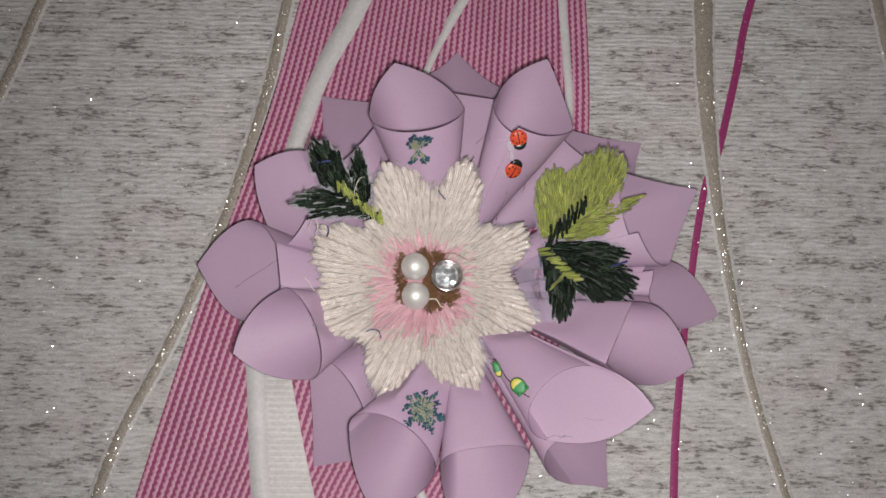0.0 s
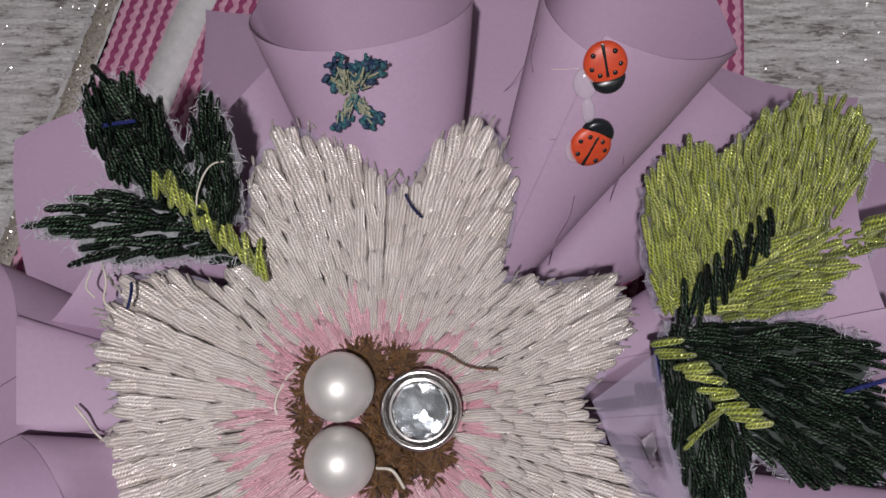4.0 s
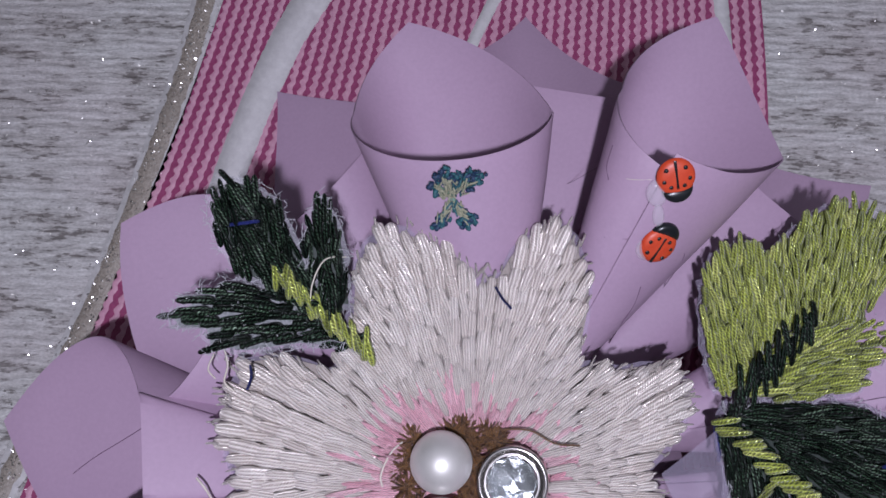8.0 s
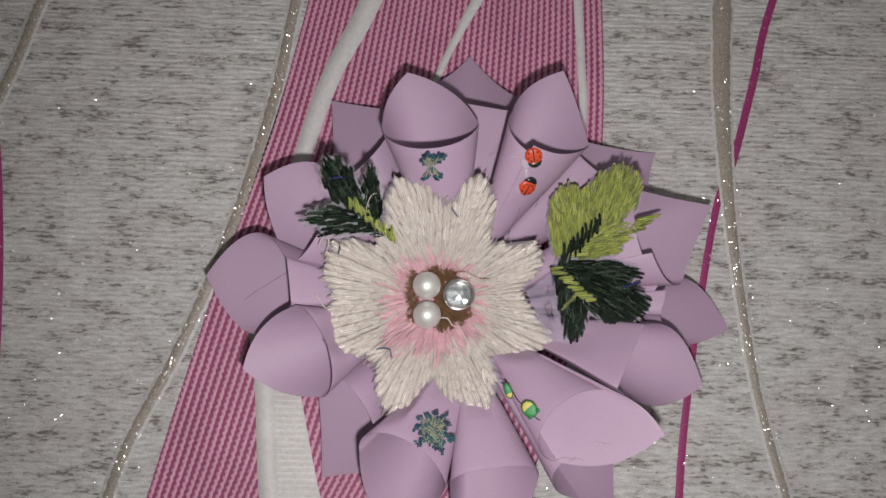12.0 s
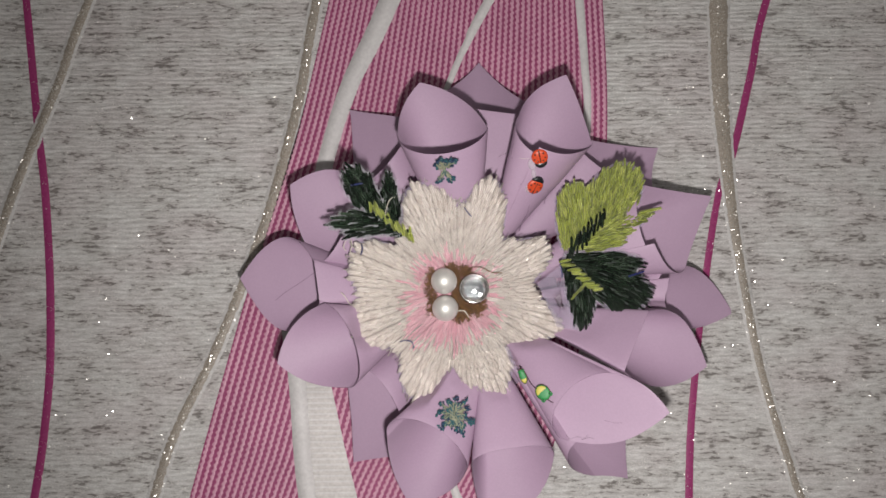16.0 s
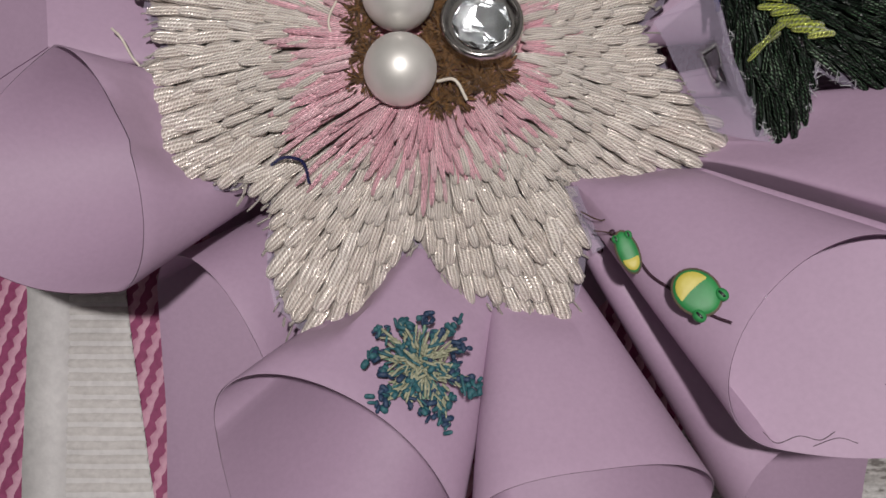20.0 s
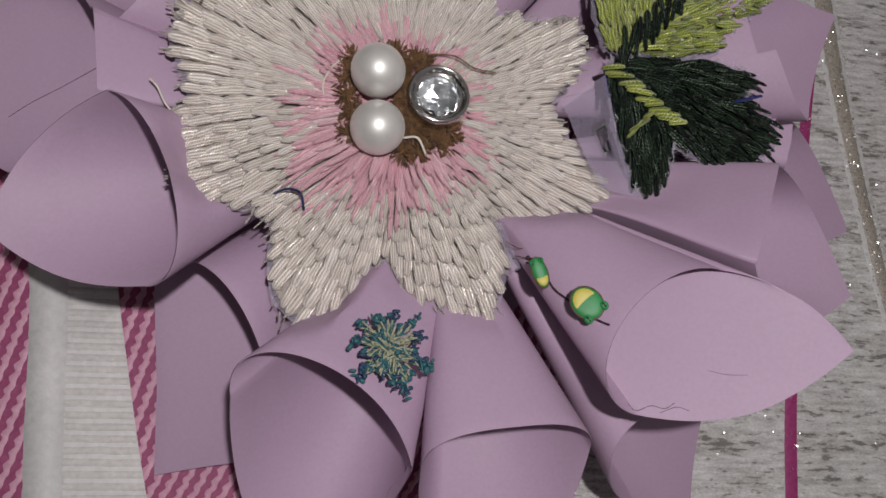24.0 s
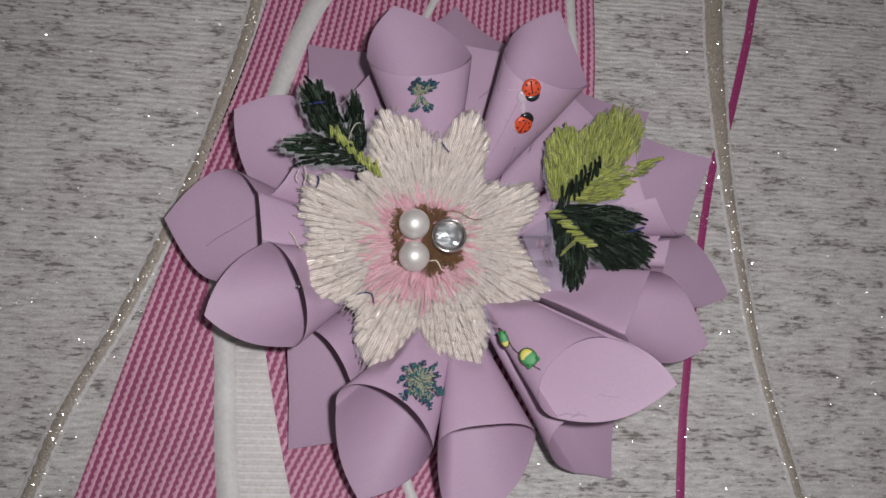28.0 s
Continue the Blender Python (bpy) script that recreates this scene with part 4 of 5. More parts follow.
def build_left_leaf():
    z = lambda x, y: 34.5 + 0.36 * math.hypot(x + 17, y - 20) + 0.6 * noise.noise((x * 0.09, y * 0.09, 14))
    top = thing("embroidered_leaf", "small dark green embroidered leaf with yellow-green vein beside ivory flower", "embroidered leaf", "leaves of the flower")
    rng = random.Random(22)
    up = [(-17.9, 20), (-25.1, 24.5), (-31.6, 28.2), (-34.2, 32.2), (-35.3, 36.7), (-33.3, 39.9), (-30.6, 39.8), (-26.7, 37.2), (-24.2, 32.3), (-21.4, 27.1)]
    small = [(-19.6, 24.2), (-23.4, 31.2), (-21.7, 36.7), (-20.7, 38.2), (-18.8, 35.6), (-17.5, 30.7), (-16.7, 24.2)]
    low = [(-23.6, 25.2), (-31.6, 26.4), (-35.7, 24.7), (-39.3, 21), (-38.5, 19.8), (-35.1, 19.9), (-34.3, 17.6), (-29.8, 17.2), (-22.7, 18.8), (-14.2, 18.6)]
    leaf_net([up, small, low], z, top, NET, 0.6)
    s = fill(up, math.radians(118), 4.2, 1.0, rng, z, loose=0.16, step=0.85)
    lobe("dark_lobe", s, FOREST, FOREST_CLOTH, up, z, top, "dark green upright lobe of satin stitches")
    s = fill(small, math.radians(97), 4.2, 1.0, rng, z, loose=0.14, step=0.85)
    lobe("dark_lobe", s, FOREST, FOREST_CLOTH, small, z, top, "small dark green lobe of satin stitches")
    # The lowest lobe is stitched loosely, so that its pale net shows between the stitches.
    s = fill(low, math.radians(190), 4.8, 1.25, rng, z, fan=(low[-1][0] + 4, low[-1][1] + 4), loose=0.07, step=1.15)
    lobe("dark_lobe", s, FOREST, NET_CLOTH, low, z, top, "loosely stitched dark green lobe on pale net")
    vein = []
    for k in range(15):
        u = k / 14
        x, y = -26.5 + 12.5 * u, 28.0 + -9.7 * u
        for j in range(2):
            vein.append(stitch_matrix(x + 0.5 * j, y + rng.uniform(-0.8, 0.8), z(x, y) + 1.15, math.radians(-68 if (k + j) % 2 else -84) + rng.gauss(0, 0.1), rng.uniform(2.8, 4.8), rng.uniform(0.75, 1.05)))
    stitches("light_vein", vein, OLIVE, top, "yellow-green vein stitches")
    fuzz(up, z, top, rng, 320, 1.4)
    fuzz(small, z, top, rng, 180, 1.2)
    fuzz(low, z, top, rng, 380, 1.5)
    blue = [stitch_matrix(-31.4 + 0.9 * k, 33.9 + 0.15 * k, z(-31.4, 33.9) + 1.1, 0.15, 1.8, 0.5) for k in range(-1, 3)]
    stitches("blue_stitching", blue, BLUE, top, "stray blue thread ends")
    return top


build_right_leaf()
build_left_leaf()


# ---------------------------------------------------------------- beads
def sphere(radius, u=40, v=24):
    bm = bmesh.new()
    bmesh.ops.create_uvsphere(bm, u_segments=u, v_segments=v, radius=radius)
    return bm


def pearl_material():
    m, ns, ls, b = material("pearl_lustre", 0.44, 0.5, (0.66, 0.61, 0.57))
    wide = noise_of(ns, ls, (300, 300, 300), detail=3)
    ls.new(ramp(ns, ls, wide, [(0.3, (0.66, 0.635, 0.60)), (0.7, (0.75, 0.725, 0.69))]).outputs["Color"], b.inputs["Base Color"])
    b.inputs["Coat Weight"].default_value, b.inputs["Coat Roughness"].default_value = 0.22, 0.3
    b.inputs["Sheen Weight"].default_value = 0.2
    return m


PEARL = pearl_material()


def pearl(x, y, z, r):
    ob = part("pearl_bead", sphere(r * MM), PEARL)
    ob.location = (x * MM, y * MM, z * MM)
    tagged(ob, "round cream pearl bead sewn on the flower's centre", "pearl bead", "pearls in the centre")


pearl(-3.3, 3.7, 36.3, 4.15)
pearl(-3.0, -4.9, 34.9, 4.15)


def lathe(profile, n=48):
    """Turns a profile of (radius, height) in millimetres round z."""
    verts, faces = [], []
    for r, h in profile:
        verts += [(r * MM * math.cos(2 * math.pi * k / n), r * MM * math.sin(2 * math.pi * k / n), h * MM) for k in range(n)]
    for i in range(len(profile) - 1):
        for k in range(n):
            a, b = i * n + k, i * n + (k + 1) % n
            faces.append((a, b, b + n, a + n))
    return verts, [], faces


def build_rhinestone():
    top = thing("rhinestone_bead", "round clear faceted rhinestone in a silver metal setting", "rhinestone", at=(6.3 * MM, 1.3 * MM, 31.6 * MM))
    steel = material("silver_setting", 0.16, 1.0, (0.55, 0.52, 0.50))[0]
    part("setting", lathe([(3.4, 0), (4.7, 0.3), (4.95, 1.2), (4.95, 3.0), (4.75, 3.7), (4.45, 3.9), (4.2, 3.75), (4.05, 3.3), (3.9, 2.9), (3.7, 2.75), (3.55, 2.9), (3.4, 2.7)]), steel, top, "polished silver setting")
    foil = material("mirror_foil", 0.2, 1.0, (0.72, 0.74, 0.76))[0]
    bm = bmesh.new()
    n = 9
    cut = random.Random(8)
    rings = [(3.5, 2.7), (2.6, 1.9), (1.5, 1.5)]
    layers = [[bm.verts.new((r * MM * math.cos(2 * math.pi * (k + 0.5 * i) / n), r * MM * math.sin(2 * math.pi * (k + 0.5 * i) / n), (h + cut.uniform(-0.65, 0.65)) * MM)) for k in range(n)] for i, (r, h) in enumerate(rings)]
    for p, q in zip(layers, layers[1:]):
        for k in range(n):
            bm.faces.new((p[k], p[(k + 1) % n], q[k]))
            bm.faces.new((q[k], p[(k + 1) % n], q[(k + 1) % n]))
    low = bm.verts.new((0.3 * MM, 0.2 * MM, 1.1 * MM))
    for k in range(n):
        bm.faces.new((layers[-1][k], layers[-1][(k + 1) % n], low))
    part("foil_back", bm, foil, top, "mirrored facets", smooth=False)
    glass, ns, ls, b = material("cut_glass", 0.02, 0.0, (0.97, 0.98, 0.98))
    b.inputs["Transmission Weight"].default_value, b.inputs["IOR"].default_value = 1.0, 1.55
    bm = bmesh.new()
    rings = [(3.5, 2.75), (2.9, 3.5), (1.75, 4.0)]
    n = 8
    layers = [[bm.verts.new((r * MM * math.cos(2 * math.pi * (k + 0.5 * (i % 2)) / n), r * MM * math.sin(2 * math.pi * (k + 0.5 * (i % 2)) / n), h * MM)) for k in range(n)] for i, (r, h) in enumerate(rings)]
    for p, q, odd in ((layers[0], layers[1], 0), (layers[1], layers[2], 1)):
        for k in range(n):
            j = (k + odd) % n
            bm.faces.new((p[k], p[(k + 1) % n], q[(k + odd) % n] if odd == 0 else q[(k + 1) % n]))
            bm.faces.new((q[k], p[k], q[(k + 1) % n]) if odd else (q[k - 1], p[k], q[k]))
    bm.faces.new(layers[2])
    bm.faces.new(layers[0][::-1])
    bmesh.ops.recalc_face_normals(bm, faces=bm.faces)
    crystal = part("crystal", bm, glass, top, "clear cut glass", smooth=False)
    crystal.visible_shadow = False
    return top


build_rhinestone()


# ---------------------------------------------------------------- ladybirds, sprigs, charms, threads
def tube(points, radius, n=6, count=None):
    """A round thread along a smooth line, in millimetres."""
    line = spline(points, count or 8 * (len(points) - 1))
    verts, faces = [], []
    for k, q in enumerate(line):
        d = (line[min(k + 1, len(line) - 1)] - line[max(k - 1, 0)]).normalized()
        s = d.cross(Vector((0.3, 0.2, 1))).normalized()
        t = d.cross(s)
        for j in range(n):
            ang = 2 * math.pi * j / n
            verts.append(((q + (s * math.cos(ang) + t * math.sin(ang)) * radius) * MM)[:])
        if k:
            faces += [((k - 1) * n + j, (k - 1) * n + (j + 1) % n, k * n + (j + 1) % n, k * n + j) for j in range(n)]
    return verts, [], faces


def dome(points, height, z=0.0, steps=4):
    """A low cushion over an outline: the outline's shape shrinks as it rises."""
    n = len(points)
    cx, cy = sum(q[0] for q in points) / n, sum(q[1] for q in points) / n
    verts, faces = [(q[0] * MM, q[1] * MM, z * MM) for q in points], []
    for i in range(1, steps + 1):
        a = i / steps * math.pi / 2 * 0.92
        verts += [((cx + (q[0] - cx) * math.cos(a) ** 0.55) * MM, (cy + (q[1] - cy) * math.cos(a) ** 0.55) * MM, (z + height * math.sin(a)) * MM) for q in points]
        faces += [((i - 1) * n + k, (i - 1) * n + (k + 1) % n, i * n + (k + 1) % n, i * n + k) for k in range(n)]
    faces.append(tuple(range(steps * n, steps * n + n)))
    return verts, [], faces


def ellipse(cx, cy, a, b, n=20, start=0.0, end=2 * math.pi):
    full = abs(end - start - 2 * math.pi) < 1e-6
    return [(cx + a * math.cos(start + (end - start) * k / (n if full else n - 1)), cy + b * math.sin(start + (end - start) * k / (n if full else n - 1))) for k in range(n)]


RED = plain_weave("orange_red_enamel", (0.62, 0.06, 0.018), (0.72, 0.085, 0.025), rough=0.42, bump=0.05)
BLACK = material("black_enamel", 0.28, 0.0, (0.010, 0.012, 0.014))[0]
GLUE, _ns, _ls, _b = material("clear_glue", 0.12, 0.0, (0.85, 0.80, 0.86))
_b.inputs["Alpha"].default_value = 0.30


def build_ladybird():
    """Body along +y with the head at -y, resting at z = 0."""
    top = thing("ladybird_charm", "small orange-red ladybird charm with black spots glued on a paper cone", "ladybird charm", "ladybirds on the paper")
    part("shell", dome(ellipse(0, 0.35, 2.65, 2.75, 28), 0.85), RED, top, "orange-red shell")
    part("head", dome(ellipse(0, -1.35, 2.15, 2.0, 20, math.pi, 2 * math.pi), 0.9), BLACK, top, "black head")
    part("back_line", dome([(-0.2, -1.3), (0.2, -1.3), (0.2, 2.9), (-0.2, 2.9)], 0.14, 0.74, 2), BLACK, top, "black line down the back")
    for x, y in ((-1.3, 1.7), (1.3, 1.7), (-1.7, 0.1), (1.7, 0.1), (-0.9, -0.8), (0.9, -0.8)):
        part("spot", dome(ellipse(x, y, 0.33, 0.33, 10), 0.16, 0.72 if abs(x) < 1.5 else 0.66, 2), BLACK, top, "black spot")
    return top


BUG = build_ladybird()
BUG.matrix_basis = on_paper(27.7, 42.2, 14, 0.1, 1.0)
copy_thing(BUG, on_paper(26.8, 34.8, 160, 0.1, 1.02))
for gx, gy, ga, gb in ((25.4, 40.6, 1.5, 2.0), (24.9, 34.0, 1.5, 1.8), (26.0, 38.0, 0.9, 1.9)):
    blob = part("glue_drop", dome(ellipse(0, 0, ga, gb, 18), 0.7), GLUE)
    blob.matrix_basis = on_paper(gx, gy, 8, -0.1)
    tagged(blob, "clear dried glue drop beside a ladybird charm", "glue drop", "glue drops")


def build_sprig(seed, at, arms, tip, heart, size=1.0):
    """A dried flower head: thin stalks from one point (direction in degrees, reach and rise in millimetres),
    each ending in a clump of blue and teal florets, with straw-coloured ones near the heart."""
    top = thing("dried_flower", "dried flower head with teal stalks and blue and straw-coloured florets", "dried flower", "dried flowers on the paper")
    rng = random.Random(seed)
    groups = {"stalk": [], "blue_floret": [], "teal_floret": [], "straw_floret": []}
    for deg, r, rise in arms:
        ang = math.radians(deg)
        x, y = r * math.cos(ang), r * math.sin(ang)
        groups["stalk"].append(stitch_matrix(x / 2, y / 2, 0.3 + rise / 2, ang, r * 1.05, 0.36, -math.atan2(rise, max(r, 0.5))))
        for j in range(tip):
            kind = "teal_floret" if rng.random() < 0.5 else "blue_floret"
            q = rng.uniform(0.82, 1.08)
            groups[kind].append(stitch_matrix(x * q + rng.gauss(0, 0.42), y * q + rng.gauss(0, 0.42), 0.3 + rise * q + rng.uniform(-0.2, 0.6), rng.uniform(0, 6.3), rng.uniform(0.5, 1.4), rng.uniform(0.32, 0.7), rng.uniform(-0.9, 0.9), 1.2))
        for j in range(heart):
            q = rng.uniform(0.25, 0.8)
            kind = "straw_floret" if rng.random() < 0.74 else "teal_floret"
            groups[kind].append(stitch_matrix(x * q + rng.gauss(0, 0.3), y * q + rng.gauss(0, 0.3), 0.6 + rise * q + rng.uniform(0, 0.8), ang + rng.gauss(0, 0.35), rng.uniform(1.0, 2.2), rng.uniform(0.16, 0.34), rng.uniform(-0.5, 0.2), 1.2))
    for name, mats, label in (("stalk", STALK, "pale teal stalks"), ("blue_floret", FLORET_BLUE, "dark blue florets"), ("teal_floret", FLORET_TEAL, "teal florets"), ("straw_floret", FLORET_STRAW, "straw-coloured florets")):
        if groups[name]:
            stitches(name, groups[name], mats, top, label)
    top.matrix_basis = (resting(*at, 0, 4.0) if len(at) == 3 else on_paper(*at, 0)) @ Matrix.Scale(size, 4)
    return top


STALK = plain_weave("dyed_stalk", (0.10, 0.22, 0.17), (0.25, 0.36, 0.24), size=2000)
FLORET_BLUE = plain_weave("blue_floret", (0.012, 0.022, 0.06), (0.03, 0.07, 0.14), size=3000)
FLORET_TEAL = plain_weave("teal_floret", (0.012, 0.06, 0.085), (0.04, 0.16, 0.18), size=3000)
FLORET_STRAW = plain_weave("straw_floret", (0.19, 0.21, 0.13), (0.47, 0.45, 0.32), size=3000)
round_head = [(k * 19 + 6 * (k % 3), 3.6 + 1.9 * ((k * 7) % 5) / 4, 0.6 + 1.4 * ((k * 3) % 4) / 3) for k in range(19)]
build_sprig(5, (-0.7, -38.2, 34.8), round_head + [(-62, 6.6, 0.8), (-20, 6.6, 1.0), (0, 1.5, 1.5), (140, 1.8, 1.6), (250, 1.6, 1.4)], 9, 15)
wings = [(152, 2.7, 0.8), (134, 3.4, 1.4), (116, 3.9, 2.2), (100, 4.9, 3.6), (88, 3.2, 1.2), (74, 3.5, 1.6), (60, 4.6, 3.4), (50, 4.9, 2.6), (40, 4.3, 1.2), (110, 2.4, 0.8), (66, 2.6, 1.0), (254, 3.5, 0.7), (246, 4.3, 0.9), (249, 3.9, 0.5), (298, 3.6, 0.7), (308, 4.5, 1.0), (303, 4.0, 0.5), (316, 4.1, 0.8)]
build_sprig(6, (-3.0, 39.6), wings, 9, 7)


def build_charms():
    """Two flat enamel frogs: a green body, a yellow belly and two eye bumps with dark slits."""
    green = plain_weave("green_enamel", (0.02, 0.21, 0.055), (0.03, 0.27, 0.075), rough=0.5, bump=0.05)
    yellow = plain_weave("yellow_enamel", (0.55, 0.46, 0.07), (0.62, 0.53, 0.10), rough=0.5, bump=0.05)
    rim = plain_weave("brown_rim", (0.09, 0.07, 0.05), (0.14, 0.10, 0.07), rough=0.5, bump=0.05)
    for wide, tall, eye, spread, low, at, turn, label in (
        (2.1, 2.5, 0.62, 1.5, 0.12, (26.6, -31.5, 41.3), 42, "flat green frog charm with a yellow half, on a dark string"),
        (1.05, 2.3, 0.42, 0.68, 0.3, (21.0, -26.6, 37.6), 200, "narrow green frog charm with a yellow end, on a dark string"),
    ):
        top = thing("frog_charm", label, "frog charm", "enamel charms on the string")
        part("rim", dome(ellipse(0, 0, wide + 0.16, tall + 0.16, 26), 0.22), rim, top, "thin dark rim")
        part("body", dome(ellipse(0, 0, wide, tall, 26), 0.42), green, top, "green enamel body")
        part("belly", dome(ellipse(0, low * tall, 0.8 * wide, (0.88 - low) * tall, 16, 0, math.pi), 0.12, 0.36, 2), yellow, top, "yellow enamel half")
        for side in (-1, 1):
            bump = part("eye", dome(ellipse(0, 0, eye, eye * 1.2, 16), 0.5), green, top, "green eye bump")
            bump.location = (side * spread * MM, -0.72 * tall * MM, 0)
            part("pupil", dome(ellipse(0, 0, eye * 0.26, eye * 0.75, 10), 0.1, 0.47, 2), BLACK, bump, "dark slit")
        top.matrix_basis = resting(*at, turn, 1.6)
    cord = material("dark_string", 0.6, 0.0, (0.035, 0.010, 0.022))[0]
    run = [(20.4, -24.0), (21.6, -25.0), (22.6, -26.8), (23.6, -28.8), (25.0, -30.4), (27.4, -33.0), (28.6, -34.0), (29.6, -34.6)]
    string = part("string", tube([(x, y, laid(x, y, 0.35)[0]) for x, y in run], 0.17), cord)
    tagged(string, "thin dark string between the green charms", "string")
    for x, y in ((20.2, -24.2), (20.9, -23.8), (20.5, -23.4)):
        knot = part("knot", sphere(0.38 * MM, 12, 8), cord, string, "dark red knot")
        knot.location = (x * MM, y * MM, laid(x, y, 0.3)[0] * MM)


build_charms()


def thread(points, radius, mat, label):
    ob = part("loose_thread", tube(points, radius), mat)
    ob.data.uv_layers.new(name="UVMap")
    return tagged(ob, label, "thread", "loose threads")


thread([(-17.6, -15.2, 31.5), (-15.8, -14.9, 33.2), (-13.8, -15.4, 33.0), (-13.2, -17.4, 31.5)], 0.2, BLUE, "short dark blue thread end on the flower")
thread([(3.6, 27.6, 36.0), (4.6, 25.8, 36.6), (5.8, 24.6, 36.2)], 0.2, BLUE, "short dark blue thread end on the flower")
thread([(-9.0, -3.0, 32.8), (-10.4, 0.0, 33.5), (-9.6, 2.4, 33.4)], 0.16, LOOSE, "fine pale thread loop by the pearls")
thread([(1.2, -5.6, 33.4), (3.2, -5.8, 34.2), (4.6, -7.8, 33.2)], 0.2, LOOSE, "fine pale thread loop by the pearls")
thread([(4.0, 8.2, 34.2), (8.5, 8.2, 34.8), (12.0, 6.6, 34.4), (15.5, 6.4, 34.0)], 0.14, BROWN, "thin brown thread lying on the pink stitches")
thread([(-29.6, 15.6, 36.8), (-29.2, 14.0, 37.4), (-29.8, 12.4, 36.6)], 0.2, BLUE, "short dark blue thread end by the leaf")
thread([(-17.0, 31.0, 37.5), (-20.0, 30.0, 39.6), (-21.6, 26.5, 39.2), (-21.8, 23.0, 37.6)], 0.11, LOOSE, "pale loose thread over the small leaf")


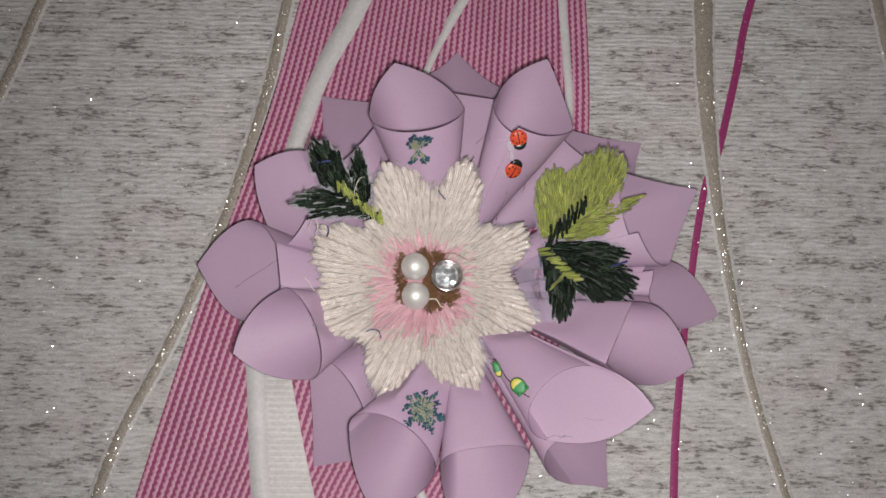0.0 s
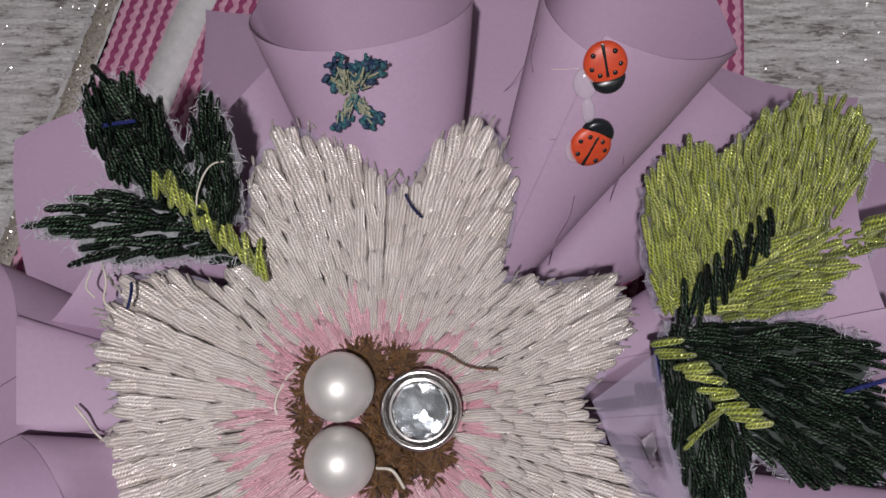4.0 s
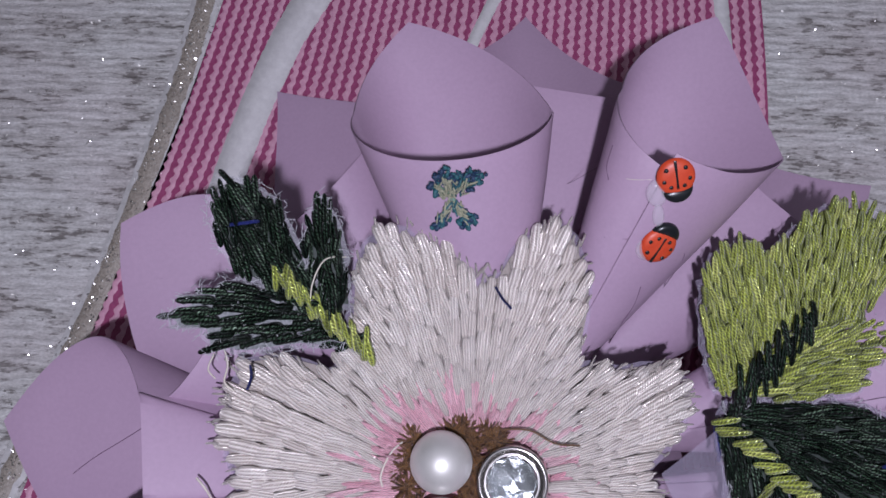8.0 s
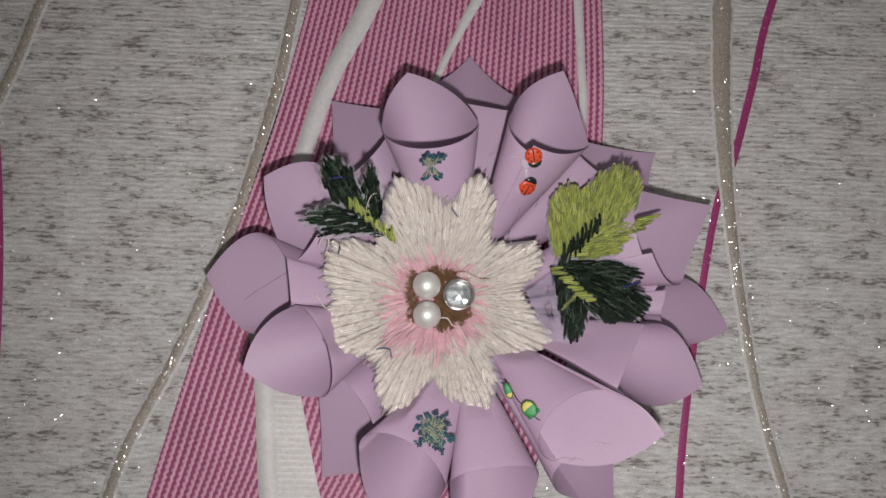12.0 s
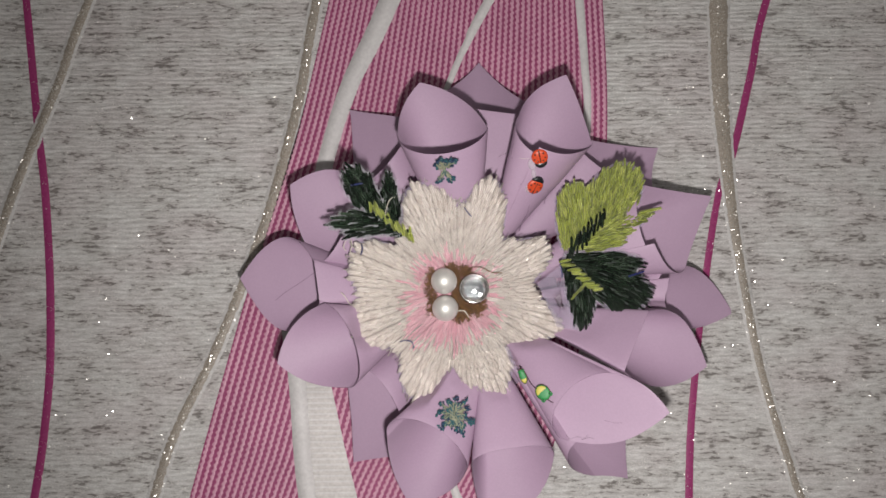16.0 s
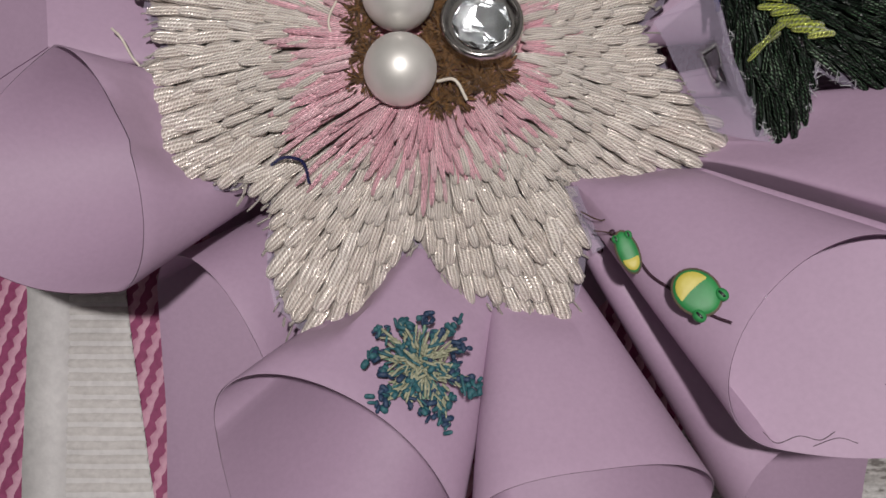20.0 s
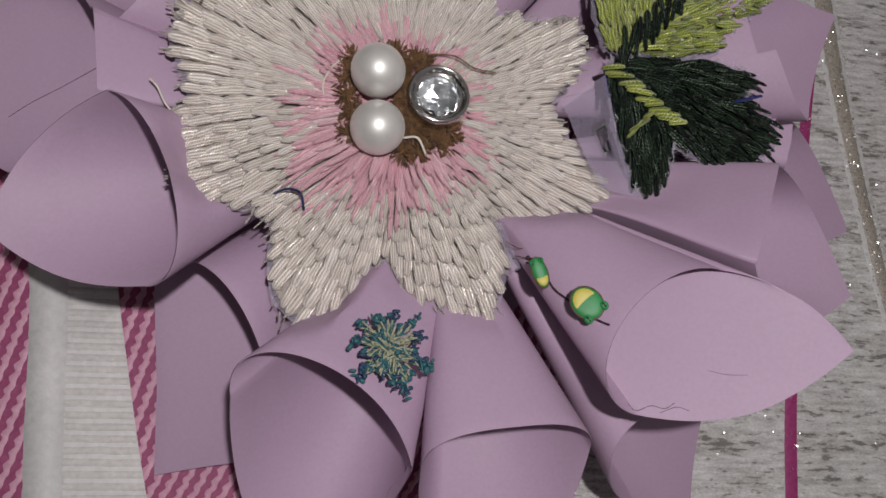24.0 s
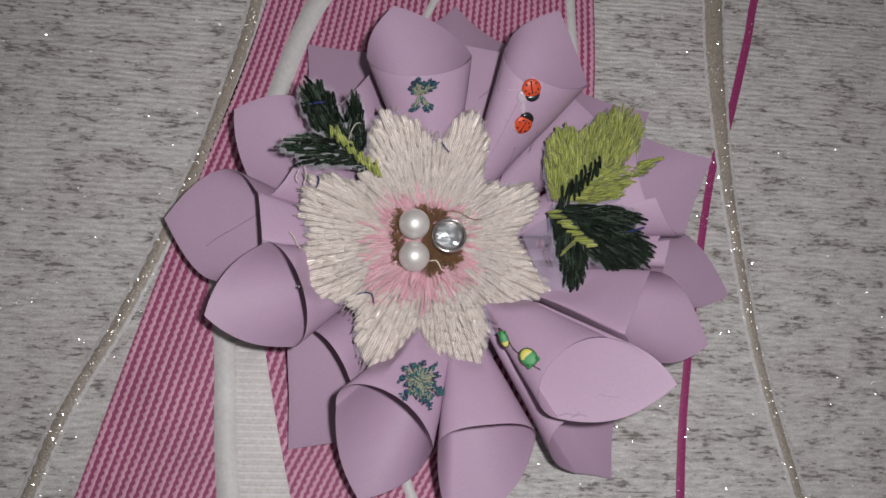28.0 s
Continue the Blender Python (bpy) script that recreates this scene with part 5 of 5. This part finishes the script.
thread([(17.5, -20.5, 31.5), (19.5, -21.8, 32.6), (21.5, -21.0, 32.4), (23.2, -21.8, 33.2)], 0.08, BROWN, "tiny curled brown thread end by the flower")
thread([(18.6, -23.0, 32.6), (20.4, -23.6, 33.6), (22.4, -24.8, 33.8)], 0.08, BROWN, "tiny curled brown thread end by the flower")
HAIR = material("dark_hair", 0.5, 0.0, (0.05, 0.028, 0.04))[0]
SCUFF = material("violet_scuff", 0.6, 0.0, (0.16, 0.09, 0.15))[0]
for line, radius, mat, label in (
    ([(11.8, 47.5, 24.5), (16.2, 48.6, 27.5), (19.4, 45.9, 34.6)], 0.035, HAIR, "fine dark hair stretched between two paper cones"),
    ([(19.3, 43.2, 36.4), (19.1, 45.4, 36.6), (19.7, 47.9, 37.0)], 0.11, SCUFF, "short dark scuffed fibre along a cone's side"),
    ([(19.4, 44.0, 36.3), (21.8, 42.7, 39.7), (24.6, 42.4, 41.1)], 0.05, LOOSE, "fine pale glue strand across a cone"),
    ([(19.1, 35.6, 33.7), (21.9, 35.2, 34.9), (24.6, 34.9, 36.2)], 0.04, SCUFF, "faint violet crease line across a cone"),
    ([(22.9, 22.6, 21.0), (23.2, 24.4, 24.8), (24.7, 27.0, 27.6), (25.2, 29.4, 30.4)], 0.1, SCUFF, "dark fold line down a cone"),
    ([(31.2, 34.6, 33.4), (31.5, 33.4, 32.2), (31.4, 31.6, 30.8)], 0.05, SCUFF, "thin violet fibre on a cone"),
    ([(34.2, -44.8, 37), (35.4, -45.9, 37), (37.5, -45.2, 37), (39.3, -45.6, 37), (40.7, -44.8, 37)], 0.045, HAIR, "curled dark hair inside a paper cone"),
    ([(38.6, -46.2, 37), (40.9, -45.4, 37), (42.5, -45.9, 37)], 0.04, HAIR, "curled dark hair inside a paper cone"),
    ([(45.5, -40.2, 30.5), (48.0, -40.8, 32.4), (50.5, -40.9, 34.6)], 0.04, SCUFF, "faint violet scratch inside a paper cone"),
    ([(3.0, -51.7, 24.2), (3.2, -54.8, 24.7), (2.2, -56.4, 23.4), (1.5, -57.5, 22.9), (0.9, -59.7, 22.5)], 0.1, SCUFF, "dark scuff along a paper cone's lip"),
    ([(-60.9, -0.1, 22), (-57.6, 2.5, 22), (-52.8, 5.5, 22), (-46.7, 9.4, 22)], 0.07, SCUFF, "fine dark scratch across a paper cone"),
    ([(24.2, -16.4, 30.6), (25.8, -15.8, 30.8), (27.4, -16.4, 30.6)], 0.08, BROWN, "tiny curled brown thread end by the flower"),
    ([(22.9, -18.2, 30.9), (24.0, -19.4, 31.2), (25.6, -20.2, 30.6)], 0.06, BROWN, "tiny curled brown thread end by the flower"),
    ([(22.2, -20.6, 31.2), (23.8, -21.6, 32.0), (25.4, -21.0, 31.2)], 0.06, BROWN, "tiny curled brown thread end by the flower"),
    ([(-36.4, 0.6, 33.4), (-35.2, -0.6, 33.4), (-34.2, -2.4, 32.0), (-33.0, -3.6, 31.4)], 0.16, LOOSE, "fine pale thread end at the flower's edge"),
    ([(25.1, -30.2, 33.5), (26.4, -31.9, 35.4), (27.2, -33.6, 36.4)], 0.06, LOOSE, "fine glue strand beside a charm"),
    ([(-33.4, 18.4, 37.6), (-32.6, 15.6, 37.2), (-33.2, 13.4, 35.8), (-32.0, 12.2, 35.0)], 0.15, LOOSE, "fine pale thread end at the small leaf"),
    ([(-34.6, 17.0, 37.2), (-35.4, 15.0, 36.4), (-34.6, 13.8, 35.4)], 0.12, LOOSE, "fine pale thread end at the small leaf"),
    ([(-10.2, -1.6, 33.4), (-11.4, 1.4, 34.0), (-10.2, 4.6, 34.2), (-8.6, 6.2, 34.2)], 0.14, LOOSE, "fine pale thread loop by the pearls"),
):
    if "paper cone" in label or "across a cone" in label or "down a cone" in label or "on a cone" in label or "cone's side" in label:
        line = [(x, y, laid(x, y, 0.16, z)[0]) for x, y, z in line]
    thread(line, radius, mat, label)


def gauze(name, outline, height, label):
    n = 14
    cx, cy = sum(q[0] for q in outline) / len(outline), sum(q[1] for q in outline) / len(outline)
    dense = [Vector(a).lerp(Vector(b), k / n) for a, b in zip(outline, outline[1:] + outline[:1]) for k in range(n)]
    verts, faces = [], []
    for j in range(1, 6):
        for q in dense:
            x, y = cx + (q.x - cx) * j / 5, cy + (q.y - cy) * j / 5
            verts.append((x * MM, y * MM, (height + 0.6 * noise.noise((x * 0.3, y * 0.3, 2))) * MM))
    m = len(dense)
    for j in range(4):
        faces += [(j * m + k, j * m + (k + 1) % m, (j + 1) * m + (k + 1) % m, (j + 1) * m + k) for k in range(m)]
    faces.append(tuple(range(m)))
    ob = part(name, (verts, [], faces), GAUZE)
    return tagged(ob, label, "organza scrap", "organza scraps")


gauze("organza_scrap", [(27, 3), (34.8, 9), (36.5, -2), (39.6, -12.2), (33, -11)], 32.0, "sheer white organza scrap between flower and leaf")
gauze("organza_scrap", [(16, -17), (24, -17.5), (24.5, -22), (19, -25)], 30.2, "sheer white organza scrap under the flower's edge")
